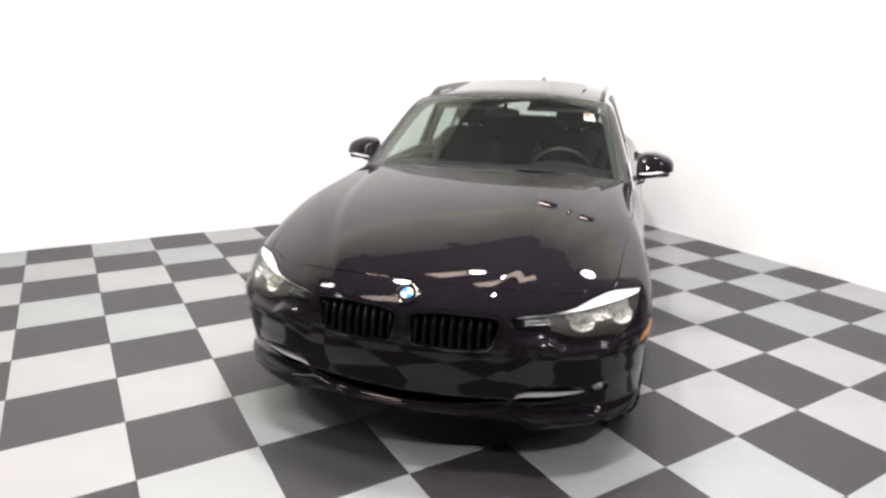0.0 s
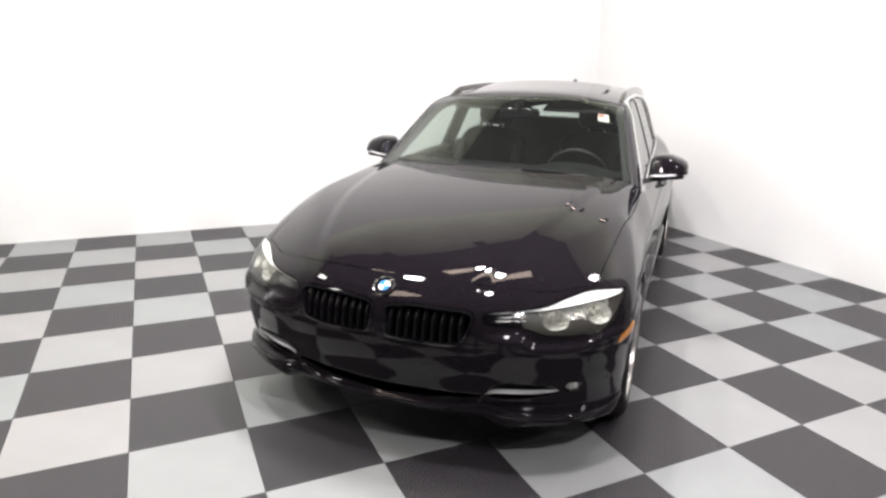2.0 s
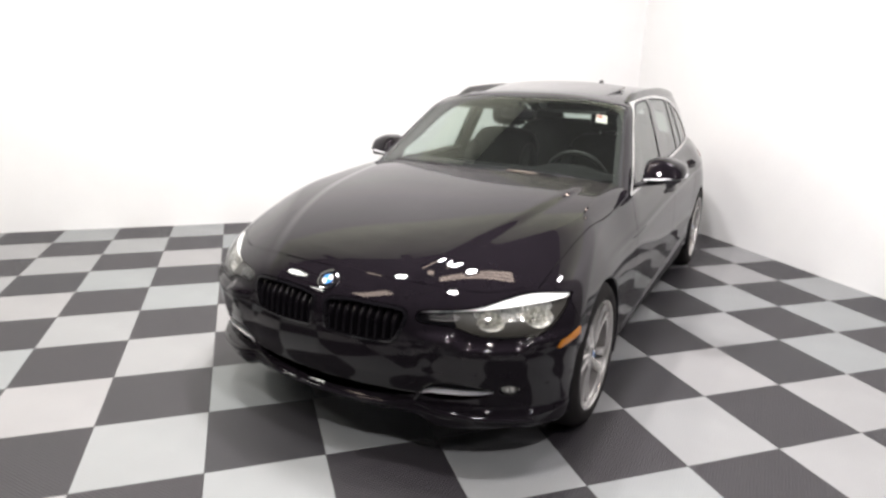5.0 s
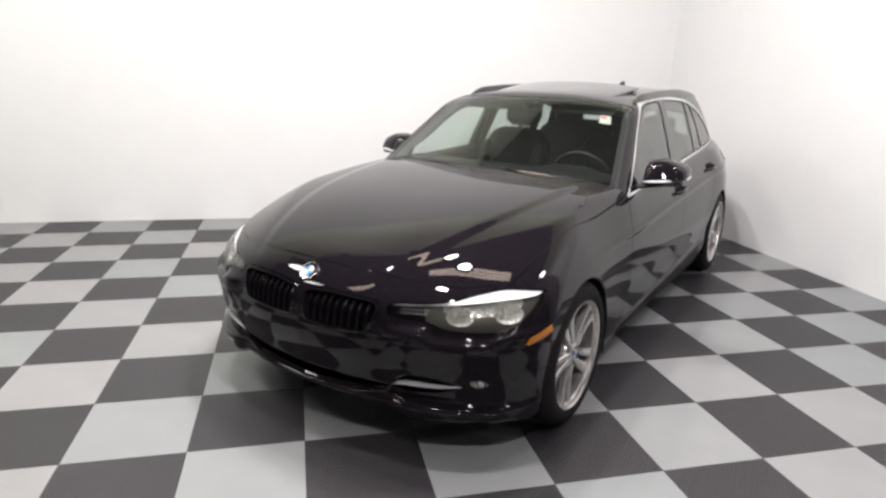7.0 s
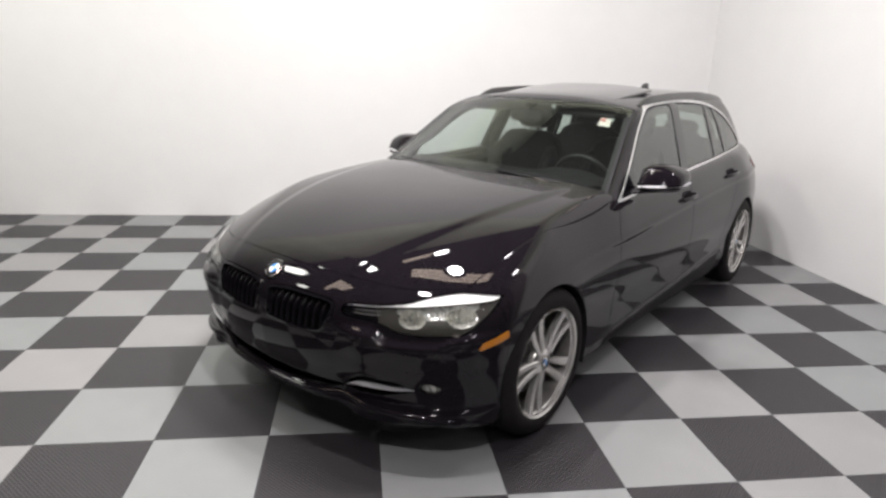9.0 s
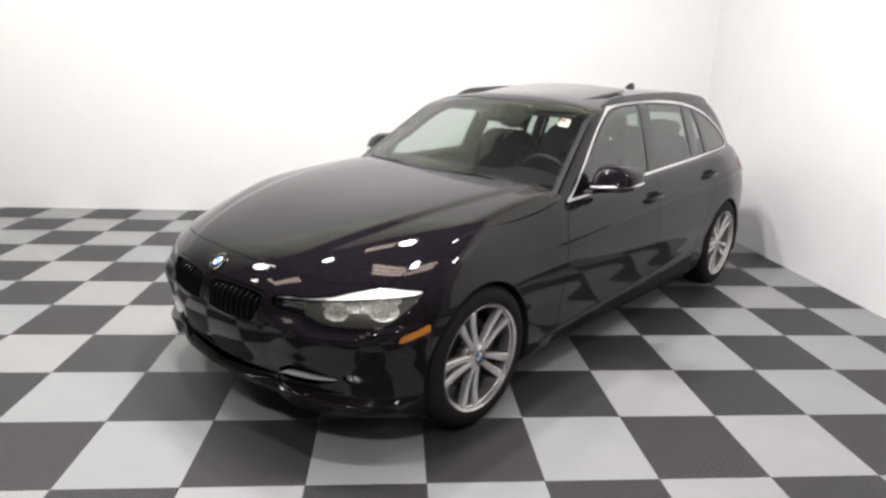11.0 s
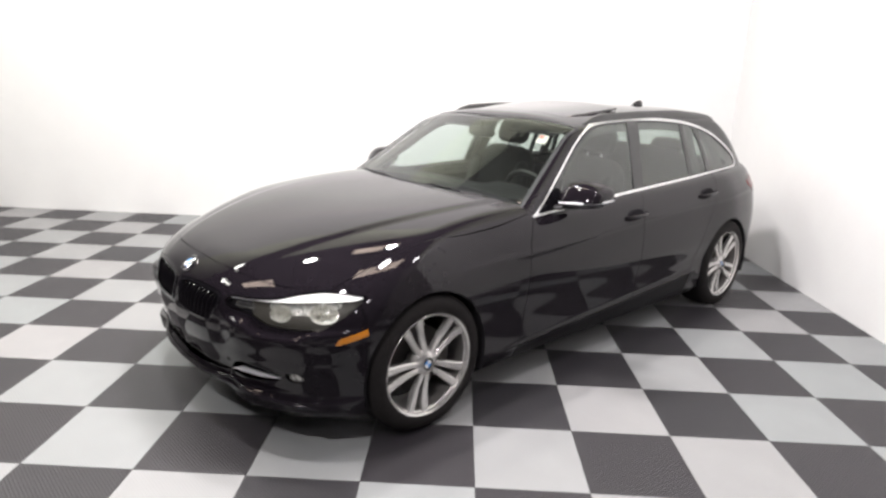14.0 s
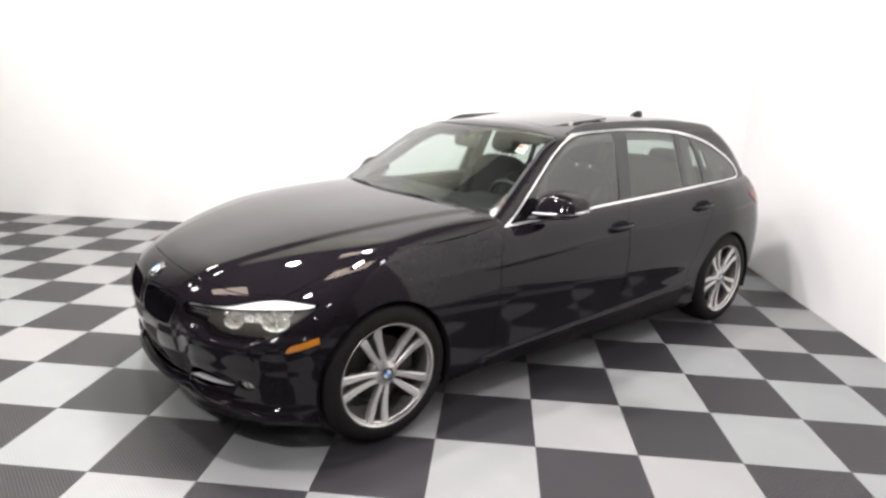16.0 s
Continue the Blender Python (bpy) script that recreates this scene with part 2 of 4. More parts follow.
crease_y = curve1([-0.8, 0.64, -0.4, 0.60, 0.0, 0.545, 0.3, 0.47, 0.6, 0.36, 0.8, 0.28], 0.05)
belt_z = curve1([-3.9, 1.03, -3.2, 0.992, -2.65, 0.973, -1.7, 0.938, -1.33, 0.922, -0.8, 0.902, 0.0, 0.88], 0.05)


def top_field(x, y):
    a = np.abs(y)
    hood = hood_c(x) - hood_d(x) * (a / 0.8) ** 3 - 0.007 * step(-0.032, 0.034, a - crease_y(x))
    back = step(-0.95, -0.70, x)
    return hood * back + (belt_z(x) + 0.006) * (1 - back)


# front: plan line of the nose, and how it leans with height
nose_y = curve1([0.0, 0.786, 0.2, 0.776, 0.35, 0.752, 0.5, 0.705, 0.6, 0.662, 0.7, 0.606, 0.8, 0.525, 0.9, 0.40, 1.0, 0.22], 0.04)
nose_z = curve1([0.10, -0.12, 0.17, -0.085, 0.22, -0.055, 0.27, -0.045, 0.34, -0.032, 0.42, -0.008, 0.50, 0.0, 0.58, -0.006, 0.65, -0.030, 0.70, -0.065, 0.76, -0.13, 0.85, -0.25], 0.018)


def nose_field(y, z):
    a = np.abs(y)
    sag = 0.034 * step(0.52, 0.60, a) * step(0.81, 0.735, a)
    ledge = (0.029 * step(0.596, 0.566, z + sag) - 0.014 * step(0.54, 0.44, z)) * step(0.37, 0.52, a)
    lip = 0.025 * step(0.287, 0.264, z) + 0.012 * step(0.40, 0.5, a) * step(0.30, 0.25, z)
    return nose_y(a) + ledge + lip + nose_z(z) * (1 + 0.9 * step(0.3, 0.85, a) * step(0.5, 0.7, z))


tail_y = curve1([0.0, -3.85, 0.3, -3.83, 0.55, -3.75, 0.7, -3.64, 0.8, -3.47, 0.9, -3.25, 1.0, -3.0], 0.04)
tail_z = curve1([0.15, 0.22, 0.25, 0.12, 0.40, 0.01, 0.6, 0.0, 0.75, 0.03, 0.85, 0.08, 1.0, 0.18, 1.1, 0.28], 0.03)


def body_field(p):
    x, y, z = p[..., 0], np.abs(p[..., 1]), p[..., 2]
    f = smax(y - side_field(x, z), x - nose_field(y, z), 0.10)
    f = smax(f, z - top_field(x, y), 0.055)
    f = smax(f, tail_y(y) + tail_z(z) - x, 0.08)
    foot = 0.165 + 0.02 * step(-2.9, -3.6, x) + 0.068 * step(0.30, 0.50, x) * (1 - 0.5 * step(0.38, 0.50, y))
    return smax(f, foot - z, 0.03)


# cabin above the belt line
roof_c = curve1([-1.0, 1.340, -1.2, 1.372, -1.35, 1.387, -1.6, 1.404, -2.0, 1.418, -2.5, 1.422, -3.0, 1.416, -3.3, 1.388, -3.6, 1.35], 0.06)
glass_x = curve1([-3.7, -0.16, -3.2, -0.066, -2.6, -0.020, -1.75, 0.002, -1.3, 0.010, -1.0, 0.018, -0.5, 0.028], 0.08)


def cabin_side(x, z):
    return 0.765 + glass_x(x) - (z - 0.935) * 0.33 - 0.10 * (z - 0.935) ** 2


def cabin_field(p):
    x, y, z = p[..., 0], np.abs(p[..., 1]), p[..., 2]
    wind = (x + 0.575 + 0.113 * (y / 0.66) ** 2.2 + (z - 0.965) * 1.56) * 0.54
    f = smax(y - cabin_side(x, z), wind, 0.065)
    f = smax(f, z - roof_c(x) + 0.050 * (y / 0.55) ** 2.6, 0.045)
    back = (-3.72 + 0.12 * (y / 0.6) ** 2 + (z - 0.93) * 0.95 + 3.0 * np.maximum(z - 1.15, 0) ** 2 - x) * 0.72
    return smax(f, back, 0.10)


# ------------------------------------------------------------------ shells cut into panels
def slope(field, p, e=0.002):
    g = np.stack([field(p + d) - field(p - d) for d in np.eye(3) * e], -1)
    return g / np.maximum(np.linalg.norm(g, axis=-1, keepdims=True), 1e-9)


class Shell:
    """Half a skin (y >= 0): points, normals and faces."""

    def __init__(self, v, n, f):
        self.v, self.n, self.f = v, n, f

    def cut(self, g):
        """Splits along g = 0: the part with g < 0 and the part with g > 0."""
        g = np.where(np.abs(g) < 1e-7, 1e-7, g)
        sign = (g > 0).tolist()
        vs, ns, made, parts = [], [], {}, ([], [])
        count = len(self.v)

        def between(a, b):
            key = (a, b) if a < b else (b, a)
            if key not in made:
                t = g[key[0]] / (g[key[0]] - g[key[1]])
                made[key] = count + len(vs)
                vs.append(self.v[key[0]] * (1 - t) + self.v[key[1]] * t)
                ns.append(self.n[key[0]] * (1 - t) + self.n[key[1]] * t)
            return made[key]

        for face in self.f:
            sides = [sign[i] for i in face]
            if all(sides) or not any(sides):
                parts[sides[0]].append(face)
                continue
            polys = ([], [])
            for k, i in enumerate(face):
                j = face[(k + 1) % len(face)]
                polys[sign[i]].append(i)
                if sign[i] != sign[j]:
                    m = between(i, j)
                    polys[0].append(m)
                    polys[1].append(m)
            for side in (0, 1):
                if len(polys[side]) > 2:
                    parts[side].append(tuple(polys[side]))
        v, n = (np.r_[self.v, vs], np.r_[self.n, ns]) if vs else (self.v, self.n)
        return Shell(v, n, parts[0]).tidy(), Shell(v, n, parts[1]).tidy()

    def tidy(self):
        used = np.unique(np.fromiter((i for f in self.f for i in f), int))
        back = np.full(len(self.v), -1)
        back[used] = np.arange(len(used))
        back = back.tolist()
        return Shell(self.v[used], self.n[used], [tuple(back[i] for i in f) for f in self.f])

    def moved(self, by):
        """The same skin set off along its normals (a number, or one for each point)."""
        return Shell(self.v + self.n * np.reshape(by, (-1, 1)), self.n, self.f)

    def rim(self, depth):
        """Adds a wall of that depth (inwards) round every open edge away from the middle plane."""
        edges = {}
        for f in self.f:
            for a, b in zip(f, f[1:] + f[:1]):
                edges[(a, b)] = (b, a) in edges or (a, b)
                if (b, a) in edges:
                    edges[(b, a)] = edges[(a, b)] = True
        loose = [e for e, s in edges.items() if s is not True and not (abs(self.v[e[0]][1]) < 1e-5 and abs(self.v[e[1]][1]) < 1e-5)]
        v, n, faces, at = list(self.v), list(self.n), list(self.f), {}

        def low(i):
            if i not in at:
                at[i] = (len(v), len(v) + 1)
                v.extend((self.v[i], self.v[i] - self.n[i] * depth))
                n.extend((self.n[i], self.n[i]))
            return at[i]

        for a, b in loose:
            (a0, a1), (b0, b1) = low(a), low(b)
            faces.append((b0, a0, a1, b1))
        return Shell(np.array(v), np.array(n), faces)

    def join(self, other):
        k = len(self.v)
        return Shell(np.r_[self.v, other.v], np.r_[self.n, other.n], self.f + [tuple(i + k for i in f) for f in other.f])

    def islands(self):
        """The pieces that hang together, each as a shell of its own."""
        root = list(range(len(self.v)))

        def top(i):
            while root[i] != i:
                root[i] = root[root[i]]
                i = root[i]
            return i

        for f in self.f:
            for i in f[1:]:
                root[top(i)] = top(f[0])
        groups = {}
        for f in self.f:
            groups.setdefault(top(f[0]), []).append(f)
        return [Shell(self.v, self.n, g).tidy() for g in groups.values() if len(g) > 6]

    def mirrored(self):
        flip = np.array([1, -1, 1.0])
        return Shell(self.v * flip, self.n * flip, [f[::-1] for f in self.f])

    def both(self):
        return self.join(self.mirrored())


def shell(field, low, high, inner_low, inner_high, cell):
    """The skin of a field (y >= 0 half, no underside), met by rays from an inner box to an outer one."""
    low, high = np.array(low, float), np.array(high, float)
    n = np.maximum(np.round((high - low) / cell).astype(int), 2)
    grids = []
    for axis, end in ((0, 0), (0, 1), (1, 1), (2, 1)):
        a, b = [k for k in range(3) if k != axis]
        i, j = np.meshgrid(np.arange(n[a]), np.arange(n[b]), indexing="ij")
        quad = np.zeros((n[a], n[b], 4, 3), int)
        for c, (da, db) in enumerate(((0, 0), (1, 0), (1, 1), (0, 1))):
            quad[:, :, c, a], quad[:, :, c, b], quad[:, :, c, axis] = i + da, j + db, n[axis] * end
        if (end == 1) == (axis == 1):
            quad = quad[:, :, ::-1]
        grids.append(quad.reshape(-1, 4, 3))
    quads = np.concatenate(grids)
    code = (quads[..., 0] * 4096 + quads[..., 1]) * 4096 + quads[..., 2]
    keys, index = np.unique(code, return_inverse=True)
    lattice = np.stack([keys // 4096**2, keys // 4096 % 4096, keys % 4096], -1)
    outer = low + lattice / n * (high - low)
    inner = np.clip(outer, inner_low, inner_high)
    inner[:, 1] = outer[:, 1] * inner_high[1] / high[1]
    a, b = np.zeros(len(outer)), np.full(len(outer), 1.3)
    for _ in range(26):
        m = (a + b) / 2
        out = field(inner + (outer - inner) * m[:, None]) > 0
        a, b = np.where(out, a, m), np.where(out, m, b)
    v = inner + (outer - inner) * a[:, None]
    normal = slope(field, v)
    normal[np.abs(v[:, 1]) < 1e-6, 1] = 0
    return Shell(v, normal, [tuple(f) for f in index.reshape(-1, 4).tolist()])


def skin(name, sh, mat, parent=None, label=""):
    """A shell as one mesh object with smooth normals."""
    me = bpy.data.meshes.new(name)
    me.from_pydata(sh.v.tolist(), [], sh.f)
    me.materials.append(mat)
    me.shade_smooth()
    if len(sh.n):
        me.normals_split_custom_set_from_vertices((sh.n / np.maximum(np.linalg.norm(sh.n, axis=1, keepdims=True), 1e-9)).tolist())
    ob = new(name, me)
    ob.parent = parent
    return tagged(ob, label)


def part(name, bm, mat, parent=None, label="", smooth=30):
    """A bmesh as one mesh object under its thing."""
    me = bpy.data.meshes.new(name)
    bm.to_mesh(me)
    bm.free()
    me.materials.append(mat)
    if smooth:
        me.shade_smooth()
        me.set_sharp_from_angle(angle=radians(smooth))
    ob = new(name, me)
    ob.parent = parent
    return tagged(ob, label)


def box(bm, x0, x1, y0, y1, z0, z1, bevel=0.0, m=None):
    """A box added to bm, with bevelled edges."""
    made = bmesh.ops.create_cube(bm, size=1)["verts"]
    for v in made:
        v.co = Vector((x0 + (v.co.x + 0.5) * (x1 - x0), y0 + (v.co.y + 0.5) * (y1 - y0), z0 + (v.co.z + 0.5) * (z1 - z0)))
    if m is not None:
        bmesh.ops.transform(bm, matrix=m, verts=made)
    if bevel:
        edges = {e for v in made for e in v.link_edges}
        bmesh.ops.bevel(bm, geom=list(edges), offset=bevel, segments=2, affect="EDGES", profile=0.5)
    return bm


def lathe(bm, profile, m, steps=48, closed=False):
    """Turns profile (radius, along) about the z axis of m."""
    rings = []
    for r, h in profile:
        rings.append([bm.verts.new(m @ Vector((r * math.cos(k * math.tau / steps), r * math.sin(k * math.tau / steps), h))) for k in range(steps)])
    pairs = list(zip(rings, rings[1:])) + ([(rings[-1], rings[0])] if closed else [])
    for p, q in pairs:
        for k in range(steps):
            bm.faces.new((p[k], p[(k + 1) % steps], q[(k + 1) % steps], q[k]))
    return bm


def tube(bm, points, radius, steps=8, flat=1.0):
    """A tube along points; radius may be one number or one for each."""
    points = [Vector(p) for p in points]
    radii = radius if isinstance(radius, (list, tuple)) else [radius] * len(points)
    rings, up = [], Vector((0, 0, 1))
    for k, p in enumerate(points):
        way = (points[min(k + 1, len(points) - 1)] - points[max(k - 1, 0)]).normalized()
        across = way.cross(up if abs(way.dot(up)) < 0.95 else Vector((0, 1, 0))).normalized()
        above = across.cross(way)
        rings.append([bm.verts.new(p + across * (radii[k] * math.cos(a)) + above * (radii[k] * flat * math.sin(a))) for a in [math.tau * s / steps for s in range(steps)]])
    for p, q in zip(rings, rings[1:]):
        for s in range(steps):
            bm.faces.new((p[s], p[(s + 1) % steps], q[(s + 1) % steps], q[s]))
    bm.faces.new(rings[0][::-1])
    bm.faces.new(rings[-1])
    return bm


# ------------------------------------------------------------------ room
# y where the white ends and the coloured-in light falloff begins
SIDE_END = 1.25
TILE, WALL_X, WALL_Y, WALL_H = 0.4572, 5.0, 5.80, 3.85


def slab(name, x0, x1, y0, y1, z0, z1, mat, label, category):
    bm = bmesh.new()
    box(bm, x0, x1, y0, y1, z0, z1)
    return tagged(part(name, bm, mat, None, smooth=0), label, category, kind="structure")


slab("wall_back", -10.0, WALL_X + 0.2, WALL_Y, WALL_Y + 0.2, -0.05, WALL_H, WALL, "smooth white painted studio wall", "wall")
slab("wall_side", WALL_X, WALL_X + 0.2, SIDE_END, WALL_Y, -0.05, WALL_H, WALL, "smooth white painted studio wall", "wall")
slab("wall_back_top", -10.0, WALL_X + 0.2, WALL_Y + 0.01, WALL_Y + 0.21, WALL_H, 6.2, UPPER, "unseen upper hall wall, pale green to tint reflections", "wall")
slab("wall_side_top", WALL_X + 0.01, WALL_X + 0.21, SIDE_END, WALL_Y + 0.01, WALL_H, 6.2, UPPER, "unseen upper hall wall, pale green to tint reflections", "wall")
slab("wall_side_falloff", WALL_X + 0.005, WALL_X + 0.2, SIDE_END - 0.85, SIDE_END, -0.05, 6.2, FALLOFF, "side wall stretch, greyed to stand for falling light", "wall")
slab("wall_side_dark", WALL_X, WALL_X + 0.2, -8.0, SIDE_END - 0.85, -0.05, 6.2, BACKROOM, "unseen hall wall, coloured near-black for lack of light", "wall")
slab("wall_dark", -10.2, -10.0, -8.0, WALL_Y + 0.2, -0.05, 6.2, BACKROOM, "unseen hall wall, coloured near-black for lack of light", "wall")
slab("wall_behind", -10.2, WALL_X + 0.2, -8.2, -8.0, -0.05, 6.2, BACKROOM, "unseen hall wall, coloured near-black for lack of light", "wall")
slab("ceiling", -10.2, WALL_X + 0.8, -8.2, WALL_Y + 0.8, 6.2, 6.3, CEIL, "unseen hall ceiling, coloured near-black for lack of light", "ceiling")
for bx in (-7.0, -5.0, -3.0, -1.0, 1.0, 3.0):
    bm = bmesh.new()
    for z0, z1, half_w in ((5.78, 5.80, 0.11), (5.80, 6.18, 0.02), (6.18, 6.2, 0.11)):
        box(bm, bx - half_w, bx + half_w, -8.0, WALL_Y, z0, z1)
    tagged(part("roof_beam", bm, BEAM, None, smooth=0), "dark steel roof beam under the hall ceiling", "beam", kind="structure")
floor = slab("floor", -10.0, WALL_X, -8.0, WALL_Y, -0.06, -0.012, DARK, "checkered light and dark grey interlocking floor tiles", "floor")


def round_lamp(lx, ly):
    """A hung hall or fill lamp: dark cap and bulb socket on a wire."""
    root = tagged(new("ceiling_lamp"), "round hall or fill lamp hung on a wire, switched on", "lamp", "round ceiling lamps")
    root.matrix_world = pose(lx, ly, LAMP_Z)
    bm = bmesh.new()
    lathe(bm, [(0.001, 0.16), (0.05, 0.155), (0.06, 0.10), (0.09, 0.06), (0.095, 0.045), (0.001, 0.045)], pose(0, 0, 0), 24)
    part("cap", bm, MATT_BLACK, root)
    # unseen shade, added to cut the lamp's light on the upper walls
    bm = bmesh.new()
    lathe(bm, [(0.09, 0.05), (0.135, 0.02), (0.165, -0.02), (0.185, -0.075), (0.193, -0.075), (0.173, -0.015), (0.14, 0.03), (0.09, 0.06)], pose(0, 0, 0), 32)
    part("shade", bm, SHADE, root, "added bell shade that trims light on the upper walls")
    bm = bmesh.new()
    tube(bm, [(0, 0, 0.155), (0, 0, 6.2 - LAMP_Z)], 0.006, 6)
    part("wire", bm, MATT_BLACK, root)


def panel_lamp(lx, ly, ll, lw, turn):
    """A hung lamp with a warm diffuser, on two wires."""
    root = tagged(new("ceiling_lamp"), "long panel lamp with a warm diffuser, switched on", "lamp", "panel ceiling lamps")
    root.matrix_world = pose(lx, ly, LAMP_Z + 0.25, 0, 0, turn)
    bm = bmesh.new()
    box(bm, -ll / 2, ll / 2, -lw / 2, lw / 2, 0.0, 0.06, 0.01)
    part("housing", bm, MATT_BLACK, root, smooth=0)
    for k in range(3):
        bm = bmesh.new()
        w = lw / 3
        box(bm, -ll / 2 + 0.02, ll / 2 - 0.02, -lw / 2 + w * k + 0.012, -lw / 2 + w * (k + 1) - 0.012, -0.012, -0.002, 0.003)
        part("diffuser", bm, DIFFUSER, root, smooth=0)
    for s in (-1, 1):
        bm = bmesh.new()
        tube(bm, [(s * ll * 0.4, 0, 0.06), (s * ll * 0.4, 0, 6.2 - LAMP_Z - 0.25)], 0.004, 6)
        part("wire", bm, MATT_BLACK, root)


def wall_lamp(wy, wz):
    """A dark box on the side wall with a short lit tube beneath it."""
    root = tagged(new("wall_lamp"), "small dark wall lamp with a lit tube, high up", "lamp", "wall lamps")
    root.matrix_world = pose(WALL_X, wy, wz)
    bm = bmesh.new()
    box(bm, -0.14, -0.001, -0.16, 0.16, -0.10, 0.12, 0.012)
    part("housing", bm, MATT_BLACK, root)
    bm = bmesh.new()
    tube(bm, [(-0.16, -0.13, -0.07), (-0.16, 0.13, -0.07)], 0.02, 10)
    part("lit_tube", bm, DIFFUSER, root)
    for e in (-1, 1):
        bm = bmesh.new()
        box(bm, -0.165, -0.12, e * 0.135 - 0.012, e * 0.135 + 0.012, -0.085, -0.05, 0.003)
        part("bracket", bm, MATT_BLACK, root)


for wy, wz in ((5.45, 3.56), (4.45, 3.60)):
    wall_lamp(wy, wz)
for lx, ly, power in BULBS:
    round_lamp(lx, ly)
for row in PANELS:
    panel_lamp(*row)


# ------------------------------------------------------------------ car
CAR = pose(1.4726, 2.2893, 0, 0, 0, -136.88)
car = tagged(new("car"), "glossy black estate car with silver alloy wheels, parked on checkered tiles", "car")
car.matrix_world = CAR
WHEEL_X, WHEEL_R, ARCH_R = (0.0, -2.844), 0.325, 0.350


def ring(points, closed=True, fine=12):
    """A smooth curve through points (two or three numbers each)."""
    p = np.array(points, float)
    n = len(p)
    out = []
    for k in range(n if closed else n - 1):
        a, b, c, d = (p[(k + q) % n] if closed else p[min(max(k + q, 0), n - 1)] for q in (-1, 0, 1, 2))
        for u in np.arange(fine) / fine:
            out.append(0.5 * (2 * b + (c - a) * u + (2 * a - 5 * b + 4 * c - d) * u * u + (3 * b - a - 3 * c + d) * u**3))
    if not closed:
        out.append(p[-1])
    return np.array(out)


def inside(outline, q):
    """Signed distance of points q to a closed outline (less than 0 within)."""
    a, b = outline, np.roll(outline, -1, 0)
    best, odd = np.full(len(q), 9.0), np.zeros(len(q), bool)
    for (ax, ay), (bx, by) in zip(a, b):
        ex, ey = bx - ax, by - ay
        wx, wy = q[:, 0] - ax, q[:, 1] - ay
        u = np.clip((wx * ex + wy * ey) / max(ex * ex + ey * ey, 1e-12), 0, 1)
        best = np.minimum(best, np.hypot(wx - u * ex, wy - u * ey))
        odd ^= ((ay > q[:, 1]) != (by > q[:, 1])) & (wx < ex * wy / (ey if abs(ey) > 1e-12 else 1e-12))
    return np.where(odd, -best, best)


def wrap(v):
    """Way round the front corner, in metres, and height."""
    return np.stack([np.arctan2(v[..., 1] - 0.35, v[..., 0] - 0.2) * 0.5, v[..., 2]], -1)


body = shell(body_field, (-4.0, 0, 0.10), (0.95, 1.0, 1.1), (-3.2, 0, 0.35), (0.2, 0.5, 0.6), 0.012)
cabin = shell(cabin_field, (-4.0, 0, 0.86), (-0.3, 0.9, 1.52), (-3.0, 0, 0.88), (-1.5, 0.3, 1.1), 0.014)

# wheel openings, and the open top under the cabin
for wx in WHEEL_X:
    g = np.hypot(body.v[:, 0] - wx, body.v[:, 2] - 0.318) - ARCH_R
    body = body.cut(np.where(body.v[:, 1] > 0.5, g, 1))[1]
g = np.maximum.reduce([belt_z(body.v[:, 0]) - 0.03 - body.v[:, 2], body.v[:, 1] - 0.70 - glass_x(body.v[:, 0]), body.v[:, 0] + 0.80, -3.55 - body.v[:, 0]])
body = body.cut(g)[1]

GAP = 0.0022


def ahead(p_y, p_z):
    """How far forward the nose reaches at a place."""
    xs = np.linspace(1.0, 0.2, 800)
    f = body_field(np.stack([xs, np.full(800, p_y), np.full(800, p_z)], -1))
    return float(xs[np.argmax(f < 0)])


def panel(sh, g):
    """Takes the part of sh within g < 0 out, and leaves a gap: panel, rest."""
    return sh.cut(g + GAP)[0], sh.cut(g - GAP)[1]


def corner(u, z_):
    """Place and outward normal of the skin at u round the front corner and height z_."""
    rho = np.linspace(0.75, 0.05, 700)
    p = np.stack([0.2 + rho * math.cos(2 * u), 0.35 + rho * math.sin(2 * u), np.full(700, z_)], -1)
    p = p[np.argmax(body_field(p) < 0)]
    return Vector(p), Vector(slope(body_field, p[None])[0])


# headlamp
HL = np.array([(0.697, 0.410, 0.655), (0.64, 0.525, 0.665), (0.585, 0.60, 0.677), (0.515, 0.665, 0.699), (0.43, 0.745, 0.714), (0.325, 0.849, 0.703), (0.330, 0.850, 0.694), (0.375, 0.849, 0.664), (0.43, 0.839, 0.630), (0.485, 0.816, 0.596), (0.545, 0.763, 0.580), (0.616, 0.664, 0.578), (0.648, 0.61, 0.584), (0.666, 0.56, 0.602), (0.682, 0.515, 0.612), (0.716, 0.410, 0.620)])
HL_LINE = ring(wrap(HL), fine=6)
front = np.where(body.v[:, 0] > 0.2, inside(HL_LINE, wrap(body.v)), 1)
lamp, body = panel(body, front)

# kidney grilles, side intakes, middle intake
KIDNEY = ring([(0.023, 0.643), (0.09, 0.660), (0.20, 0.665), (0.335, 0.660), (0.366, 0.640), (0.362, 0.60), (0.335, 0.542), (0.30, 0.526), (0.20, 0.520), (0.072, 0.523), (0.033, 0.534), (0.021, 0.59)], fine=8)
INTAKE = ring([(0.415, 0.330), (0.44, 0.366), (0.495, 0.398), (0.56, 0.395), (0.63, 0.384), (0.674, 0.362), (0.62, 0.336), (0.55, 0.322), (0.47, 0.319)], fine=8)
FOG = np.array([(0.722 + 0.031 * math.cos(a), 0.372 + 0.023 * math.sin(a)) for a in np.linspace(0, math.tau, 28, endpoint=False)])


